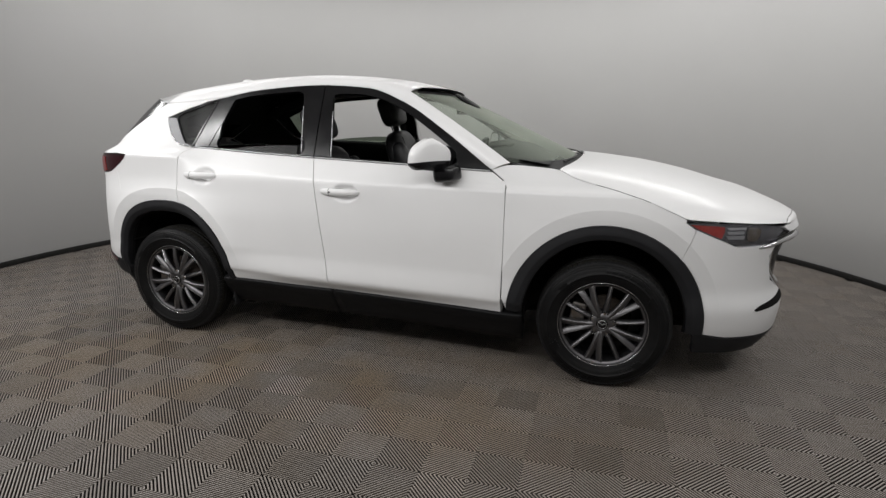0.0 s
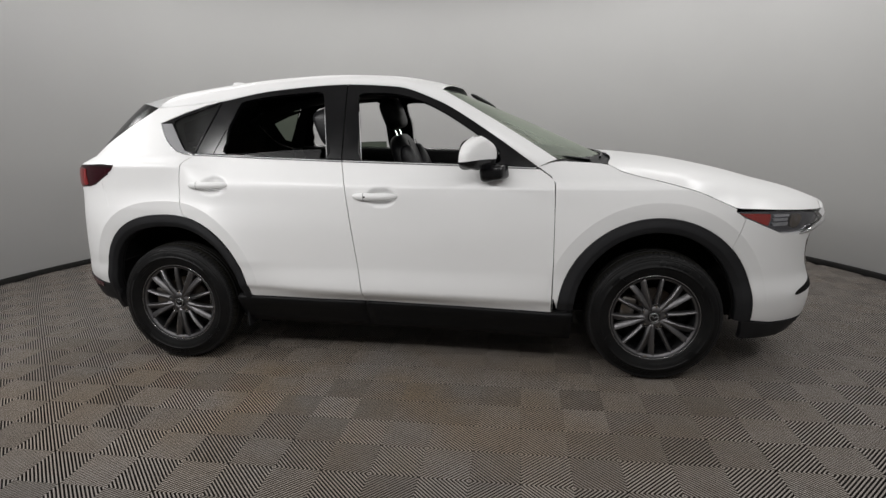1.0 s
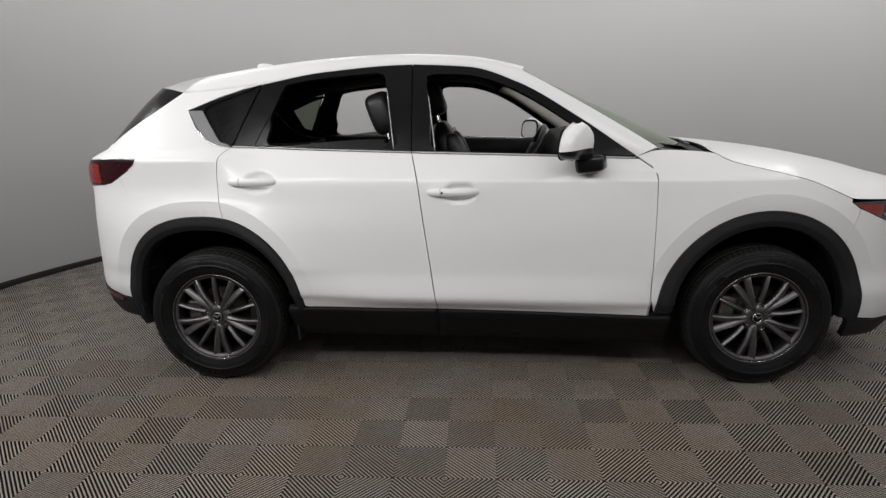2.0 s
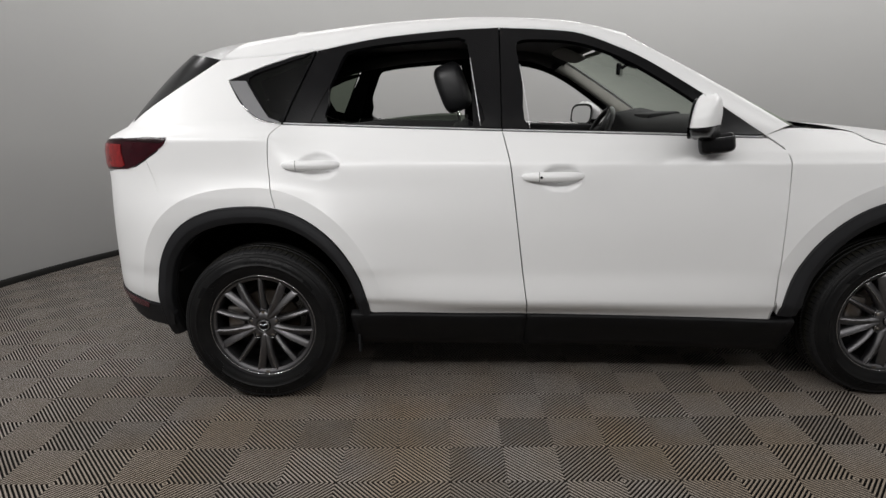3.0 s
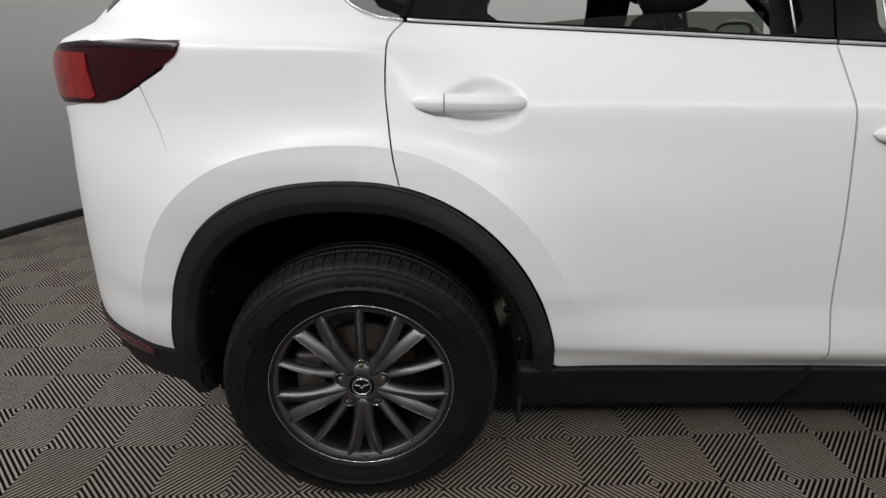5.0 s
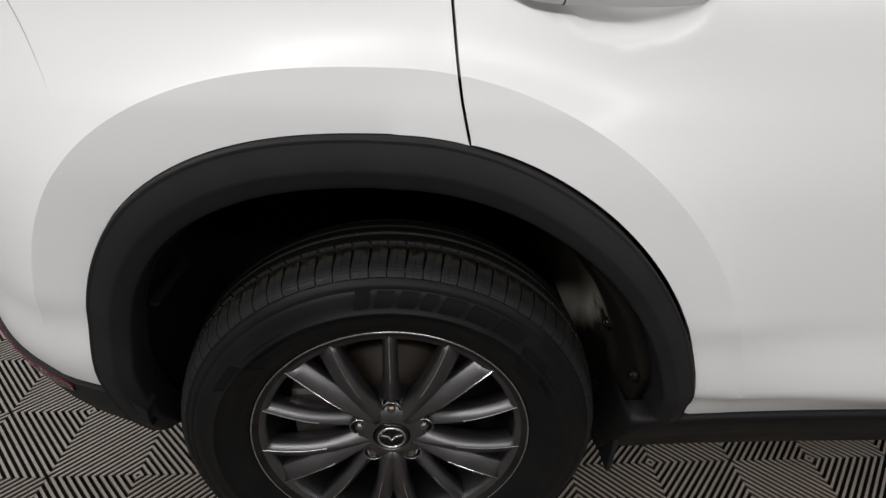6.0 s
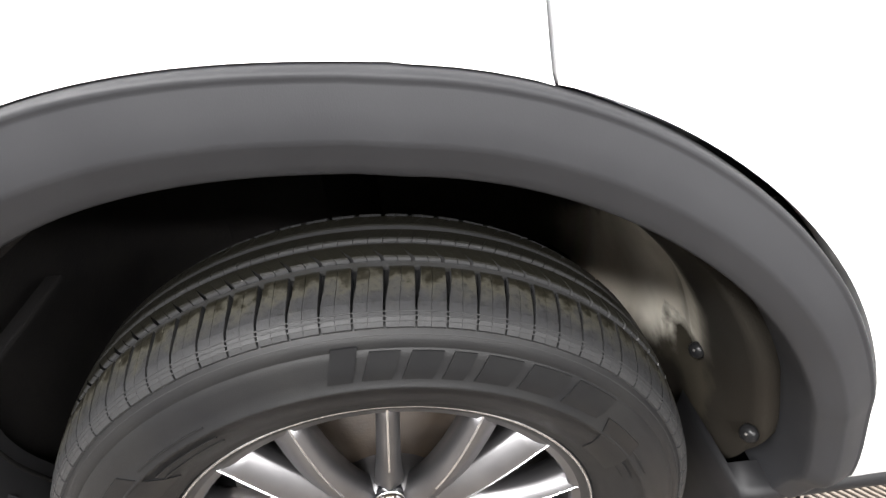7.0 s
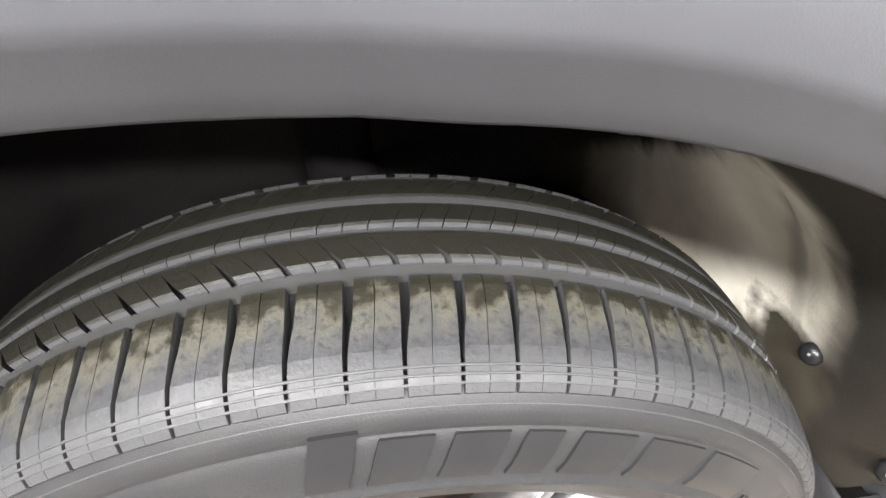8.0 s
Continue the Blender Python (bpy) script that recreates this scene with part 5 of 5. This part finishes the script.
        bm = revolve([(0.0, -0.0795), (0.0055, -0.0790), (0.0085, -0.0760), (0.0092, -0.070), (0.0095, -0.060)], 6, c)
        part("wheel_nut", bm, STEEL, w, "dull steel wheel nut")
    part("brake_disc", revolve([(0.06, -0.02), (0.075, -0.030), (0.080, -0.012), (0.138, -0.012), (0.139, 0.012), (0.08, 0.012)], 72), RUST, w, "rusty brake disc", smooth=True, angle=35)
    bm = bmesh.new()
    box(bm, (-0.17, -0.045, -0.055), (-0.095, 0.045, 0.075), 0.012)
    part("brake_caliper", bm, STEEL, w, "cast brake caliper")
    bm = bmesh.new()
    box(bm, (-0.009, -0.0895, -0.226), (0.009, -0.0865, -0.213), 0.001)
    part("balance_weight", bm, STEEL, w, "small bright balance weight")
    return w


WHEEL_Y, HUB_Z = 0.770, 0.3525
first = wheel("wheel")
first.parent = car
first.matrix_basis = pose(-AXLE, -WHEEL_Y, HUB_Z)
for m in (pose(AXLE, -WHEEL_Y, HUB_Z) @ Matrix.Rotation(radians(9), 4, "Y"),
          pose(-AXLE, WHEEL_Y, HUB_Z, 0, 0, 180) @ Matrix.Rotation(radians(30), 4, "Y"),
          pose(AXLE, WHEEL_Y, HUB_Z, 0, 0, 180) @ Matrix.Rotation(radians(50), 4, "Y")):
    w = copy_thing(first, m)
    w.parent = car

# ======== door handles and mirrors ========
for (hx, hz, ln, doors) in ((-0.118, 0.991, 0.252, door_f), (-1.095, 1.045, 0.246, door_r)):
    h0, h1 = hx - ln / 2, hx + ln / 2

    def grip(a, b, h0=h0, h1=h1, hz=hz, ln=ln):
        t = a
        x = h0 + (h1 - h0) * t
        k = (1 - abs(2 * t - 1) ** 4.5) ** 0.5
        base = max(half_width(h0, hz), half_width(h1, hz)) + 0.004 + 0.022 * (1 - abs(2 * t - 1) ** 2.6)
        an = 2 * math.pi * b
        return Vector((x, -(base - 0.008 + 0.013 * k * math.cos(an)), hz + 0.0195 * k * math.sin(an)))
    hs = both("door_handle", loft(grip, 28, 14), WHITE, doors[0], "white pull handle", doors[1])
    ring = [grip(0.27, k / 24) + Vector((0, 0, 0)) for k in range(25)]
    c = sum(ring[:-1], Vector()) / 24
    both("handle_joint", tube([c + (p - c) * 1.01 for p in ring], 0.0010, sides=4), GLOSS, doors[0], "fine dark joint", doors[1])
    if hx > -0.5:
        p = grip(0.30, 0.0)
        bm = revolve([(0.0, -0.003), (0.0048, -0.0028), (0.0056, 0.004)], 14, p)
        part("handle_button", bm, GLOSS, doors[0], "black button", smooth=True)


def mirror(side):
    """A door mirror: white cap, black base and foot, glass toward the driver."""
    sgn = -1 if side == 0 else 1
    m = new("door_mirror")
    m.parent = car
    tagged(m, "white-capped door mirror on a black foot")

    long, fore = Vector((0.53, -0.848)), Vector((0.848, 0.53))  # in plan, with y taken outward

    def at(p, q, z):
        x, y = 0.43 + long.x * p + fore.x * q + 0.10 * (z - 1.2), 0.948 + long.y * p + fore.y * q
        return (x, sgn * y, z)

    def shape(low, high, grow):
        def fn(a, b):
            an = 2 * math.pi * a
            split = 0.10 * max(0, math.cos(an)) * 0.078
            z = low + (high - low) * b + split * ((1 - b) if high > 1.29 else b)
            k = knots(z, [(1.110, 0.50), (1.13, 0.84), (1.17, 1.0), (1.22, 1.0), (1.27, 0.92), (1.290, 0.74), (1.298, 0.45)]) * grow
            f = lambda c: math.copysign(abs(c) ** 0.62, c)
            p = 0.130 * f(math.sin(an)) * k
            if z > 1.18:
                peak = 1.302 - 0.060 * max(0, (p + 0.02) / 0.150) ** 1.2 - 0.042 * max(0, (-0.02 - p) / 0.110) ** 1.3
                z = 1.18 + (z - 1.18) * (peak - 1.18) / 0.12
            elif z < 1.17:
                z = 1.17 - (1.17 - z) * (0.45 + 0.55 * min(max((p + 0.118) / 0.17, 0), 1))
            return at(p, (0.036 if math.cos(an) < 0 else 0.054) * f(math.cos(an)) * k, z)
        return fn
    bm = loft(shape(1.178, 1.298, 1.0), 36, 12, True)
    bmesh.ops.contextual_create(bm, geom=[v for n, v in enumerate(bm.verts) if n % 13 == 12])
    part("mirror_cap", bm, WHITE, m, "white mirror cap", smooth=True)
    bm = loft(shape(1.126, 1.1765, 0.985), 36, 8, True)
    bmesh.ops.contextual_create(bm, geom=[v for n, v in enumerate(bm.verts) if n % 9 == 0])
    part("mirror_base", bm, GLOSS, m, "black lower housing", smooth=True)
    bm = bmesh.new()
    blob(bm, (0, 0, 0), (0.066, 0.058, 0.040), 4.2, 28, 14, Matrix.Translation((0.512, sgn * 0.893, 1.112)) @ Matrix.Rotation(radians(sgn * 24), 4, "Z") @ Matrix.Rotation(radians(-10), 4, "Y"))
    part("mirror_foot", bm, GLOSS, m, "black mirror foot", smooth=True)
    bm = bmesh.new()
    f = lambda c: math.copysign(abs(c) ** 0.6, c)
    bm.faces.new([bm.verts.new(at(0.104 * f(math.cos(t)), -0.0368, 1.208 + 0.075 * f(math.sin(t)))) for t in [2 * math.pi * k / 28 for k in range(28)]])
    part("mirror_bezel", bm, GLOSS, m, "black bezel round the glass")
    bm = bmesh.new()
    bm.faces.new([bm.verts.new(at(0.088 * f(math.cos(t)), -0.0390, 1.208 + 0.060 * f(math.sin(t)))) for t in [2 * math.pi * k / 28 for k in range(28)]])
    part("mirror_glass", bm, MIRROR, m, "mirror glass")


mirror(0)
mirror(1)


# ======== the cabin ========
def seat(y, x, bench=False, dz=0.0):
    """A leather seat on its base: cushion, backrest with bolsters and a headrest on two posts."""
    s = new("rear_seat" if bench else "front_seat")
    s.parent = car
    wide = 0.40 if bench else 0.255
    bm = bmesh.new()
    blob(bm, (x + 0.20, y, 0.62 + dz), (0.28, wide, 0.095), 4, 28, 12)
    part("cushion", bm, SEAT, s, smooth=True)
    lean = Matrix.Translation((x - 0.02, y, 0.66 + dz)) @ Matrix.Rotation(radians(-20 if not bench else -24), 4, "Y")
    tall = 0.335 if not bench else 0.30
    bm = bmesh.new()
    blob(bm, (0, 0, tall), (0.075, wide * 0.93, tall), 3.6, 28, 16, lean)
    back = part("backrest", bm, SEAT, s, smooth=True)
    if not bench:
        for sg in (-1, 1):
            bm = bmesh.new()
            blob(bm, (0.055, sg * 0.205, tall * 0.9), (0.065, 0.055, tall * 0.82), 3, 16, 12, lean)
            part("bolster", bm, SEAT, s, smooth=True)
            pts = [lean @ Vector((0.078, sg * 0.13, tall * 2 * t)) for t in (0.15, 0.4, 0.65, 0.9)]
            part("seam", tube(pts, 0.003, sides=5), CABIN, s)
    for dy in ((0,) if not bench else ()):
        for sg in (-1, 1):
            part("headrest_post", tube([lean @ Vector((0, dy + sg * 0.075, tall * 1.9)), lean @ Vector((0.004, dy + sg * 0.075, tall * 2 + 0.07))], 0.0065), CHROME, s, "bright steel post")
        bm = bmesh.new()
        hh = 0.112 if not bench else 0.075
        blob(bm, (0.018, dy, tall * 2 + 0.040 + hh), (0.070, 0.138, hh), 4.0, 28, 16, lean)
        part("headrest", bm, SEAT, s, "black leather headrest", smooth=True)
    bm = bmesh.new()
    box(bm, (x + (0.12 if bench else -0.05), y - wide * 0.8, 0.33), (x + 0.44, y + wide * 0.8, 0.56), 0.02)
    part("seat_base", bm, CABIN, s)


seat(-0.37, -0.228, dz=-0.085)
seat(0.37, -0.010, dz=0.0)
seat(0.0, -1.02, True, -0.05)
bm = bmesh.new()
box(bm, (-1.85, -0.20, 0.42), (-1.28, 0.20, 0.86), 0.03)
part("luggage_trim", bm, CABIN, car, "dark load-bay trim")


def dash(a, b):
    y = -0.74 + 1.48 * a
    sec = [(0.52, 0.62), (0.50, 0.80), (0.47, 0.96), (0.475, 1.125), (0.52, 1.195), (0.66, 1.218), (0.84, 1.192), (1.02, 1.165)]
    x, z = sec[round(b * 7)]
    hood_ = 0.035 * math.exp(-(((y - 0.37) / 0.19) ** 2)) if 2 <= round(b * 7) <= 5 else 0
    return (x - hood_, y, z + hood_ * 0.9)


part("dashboard", loft(dash, 36, 7), CABIN, car, "dark soft-touch dashboard", smooth=True, angle=50)
bm = bmesh.new()
box(bm, (-0.085, -0.13, -0.030), (0.085, 0.13, 0.026), 0.018, Matrix.Translation((0.61, 0.05, 1.199)) @ Matrix.Rotation(radians(-4), 4, "Y"))
part("display_cowl", bm, CABIN, car, "dark display cowl on the dashboard")
bm = bmesh.new()
box(bm, (-0.55, -0.12, 0.34), (0.50, 0.12, 0.72), 0.03)
part("centre_console", bm, CABIN, car)
wheel_m = Matrix.Translation((0.37, 0.37, 1.085)) @ Matrix.Rotation(radians(-64), 4, "Y")
sw = new("steering_wheel")
sw.parent = car
ring = [wheel_m @ Vector((0.178 * math.cos(t), 0.178 * math.sin(t), 0)) for t in [2 * math.pi * k / 40 for k in range(41)]]
part("steering_rim", tube(ring, 0.0155, sides=10), SEAT, sw, "black leather steering rim", smooth=True)
for a in (0, 180, 270):
    an = radians(a - 90)
    part("steering_spoke", tube([wheel_m @ Vector((0.03 * math.sin(an), 0.03 * math.cos(an), -0.015)), wheel_m @ Vector((0.172 * math.sin(an), 0.172 * math.cos(an), 0))], 0.014), SATIN, sw, "satin silver spoke", smooth=True)
bm = bmesh.new()
blob(bm, (0, 0, 0.0), (0.062, 0.075, 0.030), 3, 20, 10, wheel_m)
part("steering_boss", bm, CABIN, sw, smooth=True)
part("steering_column", tube([wheel_m @ Vector((0, 0, -0.02)), wheel_m @ Vector((0, 0, -0.26))], 0.045, sides=12), CABIN, sw, smooth=True)

# headlining and inner pillars
part("headlining", loft(lambda a, b: roof_fn(0.01 + 0.98 * a, 0.02 + 0.96 * b) + Vector((0, 0.045 * (1 - 2 * b) * abs(1 - 2 * b) ** 2, -0.035 + 0.012 * abs(1 - 2 * b) ** 6)), 24, 40), CABIN, car, "dark headlining", smooth=True)
for x0, x1, z0, doors in ((-0.41, -0.28, 0.4, door_f),):
    both("centre_pillar", loft(lambda a, b: (x0 + (x1 - x0) * b - 0.03 * a, -(half_width(x0, 0.5 + 1.06 * a) - 0.045 - 0.02 * math.sin(math.pi * b)), 0.5 + 1.06 * a), 14, 4), CABIN, car)


def inner_pillar(a, b):
    x = 0.17 + 0.60 * a
    p0 = Vector((x - 0.02, -half_width(x, top_z(x)) + 0.035, top_z(x) - 0.012))
    p2 = screen_edge(a) + Vector((-0.01, 0.012, -0.012))
    return p0 + (p2 - p0) * b + Vector((-0.02, 0.028, -0.01)) * math.sin(math.pi * b)


both("pillar_trim", loft(inner_pillar, 16, 6), LINING, car, "pale grey pillar trim")
def cant_rail(a, b):
    x = -1.50 + 1.62 * a
    z = top_z(x) - 0.016
    return (x, -(half_width(x, z) - 0.014 - 0.15 * b), z + 0.045 * b - 0.02 * math.sin(math.pi * b))


both("cant_rail_trim", loft(cant_rail, 24, 4), CABIN, car)
# dark lining of the rear pillars and tail
q_hole = [(-1.235, 1.25), (-1.105, 1.475), (-1.34, 1.395), (-1.285, 1.265)]
q_lin = [(-1.14, 1.20), (-1.03, 1.50), (-1.30, 1.465), (-1.56, 1.478), (-1.63, 1.45), (-1.895, 1.285), (-1.96, 1.20), (-1.90, 1.15), (-1.3, 1.16)]
both("pillar_lining", skin(q_lin, [q_hole], step=0.06, out=-0.020, thick=0.0), CABIN, car, "dark rear pillar lining")
bm = bmesh.new()
box(bm, (-0.011, -0.110, -0.030), (0.011, 0.110, 0.030), 0.009, Matrix.Translation((0.385, 0.02, 1.447)) @ Matrix.Rotation(radians(-20), 4, "Z"))
rv = part("rear_view_mirror", bm, GLOSS, car, "black inside mirror on the windscreen")
part("mirror_arm", tube([(0.392, 0.01, 1.455), (0.425, 0, 1.478)], 0.008), GLOSS, rv)
bm = bmesh.new()
blob(bm, (0, 0, 0), (0.095, 0.075, 0.014), 2.6, 24, 10, Matrix.Translation((0.395, 0, 1.502)) @ Matrix.Rotation(radians(30), 4, "Y"))
part("camera_cover", bm, CABIN, car, "dark cover behind the windscreen", smooth=True)
for sg in (-1, 1):
    bm = bmesh.new()
    blob(bm, (0, 0, 0), (0.085, 0.19, 0.010), 4, 20, 8, Matrix.Translation((0.165, sg * 0.33, 1.552)) @ Matrix.Rotation(radians(22), 4, "Y"))
    part("sun_visor", bm, LINING, car, "pale grey sun visor", smooth=True)
# dark trim hanging below the tail end of the roof
part("tail_trim", loft(lambda a, b: roof_fn(0.05, 0.03 + 0.94 * b) * (1 - a) + Vector((-1.57, (1.30 * b - 0.65), 1.34)) * a + Vector((0, 0, -0.012)), 4, 20), CABIN, car, "dark trim below the tail of the roof", smooth=True)
# wipers, lying along the foot of the windscreen
for y0, y1 in ((-0.50, 0.04), (0.10, 0.60)):
    part("wiper", tube([screen(1.0, 0.5 + y0 / 1.6) + Vector((0.06, 0, -0.004)), screen(0.992, 0.5 + (y0 + y1) / 3.2) + Vector((0.03, 0, 0.003)), screen(0.985, 0.5 + y1 / 1.6) + Vector((0.012, 0, 0.004))], 0.006), GLOSS, car, "black wiper")

# the rear door windows, wound almost all the way down
low_pane = [(-0.455, 1.190), (-0.452, 1.243), (-0.60, 1.242), (-0.80, 1.229), (-1.0, 1.209), (-1.03, 1.205), (-1.04, 1.190)]
both("pane", skin(low_pane, step=0.06, out=-0.026, thick=0.0, gap=0.0), PRIVACY, door_r[0], "tinted window pane, nearly fully lowered", door_r[1])


# ======== the floor of ribbed tiles ========
floor = tagged(new("floor"), "grey-brown ribbed plastic floor tiles in a checker of crossing directions", "floor", kind="structure")
bm = bmesh.new()
bmesh.ops.create_circle(bm, cap_ends=True, segments=120, radius=BOOTH_R + 0.12)
bmesh.ops.translate(bm, verts=bm.verts, vec=(*BOOTH_C, -0.0165))
part("underlay", bm, GROUT, floor, "dark underlay beneath the tiles")
PITCH, RIB, TURN_T = 0.2, 0.2 / 22 * math.sqrt(2), radians(0.4)
NODE = (-0.940, -0.832)


def tile_faces(slant):
    """One square of parallel ribs: slant 1 or -1 says along which diagonal they run."""
    h = PITCH / 2 - 0.0002
    verts, faces, dark = [], [], []
    rt = math.sqrt(0.5)
    n = int(0.29 / RIB / 2) + 1
    for k in range(-n, n + 1):
        c = (k + 0.5) * RIB
        def strip(c0, c1):
            poly = [(-1, c0), (1, c0), (1, c1), (-1, c1)]
            poly = [((l + c_) * rt, (l * -1 + c_) * rt) for l, c_ in poly]
            for axis in (0, 1):
                for sg in (1, -1):
                    out = []
                    for p, q in zip(poly, poly[1:] + poly[:1]):
                        a, b = sg * p[axis] - h, sg * q[axis] - h
                        if a <= 0:
                            out.append(p)
                        if a * b < 0:
                            t = a / (a - b)
                            out.append((p[0] + (q[0] - p[0]) * t, p[1] + (q[1] - p[1]) * t))
                    poly = out
                    if len(poly) < 3:
                        return []
            return poly
        def face(poly, depth):
            base = len(verts)
            verts.extend((slant * x, y, depth(abs((x + y) * rt - c))) for x, y in poly)
            faces.append([base + i for i in range(len(poly))][::slant])
            return base

        wide, crest, drop = RIB * 0.275, RIB * 0.205, 0.0028
        top = strip(c - crest, c + crest)
        if top:
            face(top, lambda d: 0.0)
            dark.append(0)
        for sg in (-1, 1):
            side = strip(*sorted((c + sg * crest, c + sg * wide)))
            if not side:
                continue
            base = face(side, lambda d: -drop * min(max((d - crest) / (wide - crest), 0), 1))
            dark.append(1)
            rim = [i for i, (x, y) in enumerate(side) if abs((x + y) * rt - c) > wide - 1e-6]
            if len(rim) == 2:
                i, j = rim if sg < 0 else rim[::-1]
                k = len(verts)
                verts.extend((*verts[base + q][:2], -0.016) for q in (i, j))
                faces.append([base + i, base + j, k + 1, k][::slant])
                dark.append(2)
    return verts, faces, dark


TILES = {s: tile_faces(s) for s in (1, -1)}
mesh_of = {}
# rib tops take TILE, slopes the darker FLANK, walls the near-black GROUT
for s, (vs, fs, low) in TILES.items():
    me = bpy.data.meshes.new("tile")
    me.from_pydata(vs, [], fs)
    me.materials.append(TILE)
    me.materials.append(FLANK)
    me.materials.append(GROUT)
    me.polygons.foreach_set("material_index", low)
    mesh_of[s] = me
near, far = [], []
for i in range(-18, 24):
    for j in range(-18, 24):
        lx, ly = (i + 0.5) * PITCH, (j + 0.5) * PITCH
        x = NODE[0] + lx * math.cos(TURN_T) - ly * math.sin(TURN_T)
        y = NODE[1] + lx * math.sin(TURN_T) + ly * math.cos(TURN_T)
        r = math.hypot(x - BOOTH_C[0], y - BOOTH_C[1])
        if r > BOOTH_R + 0.05:
            continue
        s = 1 if (i + j) % 2 == 0 else -1
        (near if -2.35 < x < 1.65 and -2.45 < y < -1.0 + (0.3 if x < -1.6 else 0) else far).append((x, y, s))
for x, y, s in near:
    shared("tile", mesh_of[s], floor, pose(x, y, 0, 0, 0, math.degrees(TURN_T)))
vs, fs, low = [], [], []
ct, st = math.cos(TURN_T), math.sin(TURN_T)
for x, y, s in far:
    base = len(vs)
    vs += [(x + a * ct - b * st, y + a * st + b * ct, c) for a, b, c in TILES[s][0]]
    fs += [[base + k for k in f] for f in TILES[s][1]]
    low += TILES[s][2]
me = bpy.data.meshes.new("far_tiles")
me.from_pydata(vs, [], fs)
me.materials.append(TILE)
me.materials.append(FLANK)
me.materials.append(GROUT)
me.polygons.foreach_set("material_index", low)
ob = shared("far_tiles", me, floor)
tagged(ob, "ribbed tiles further from the car", kind="stuff")
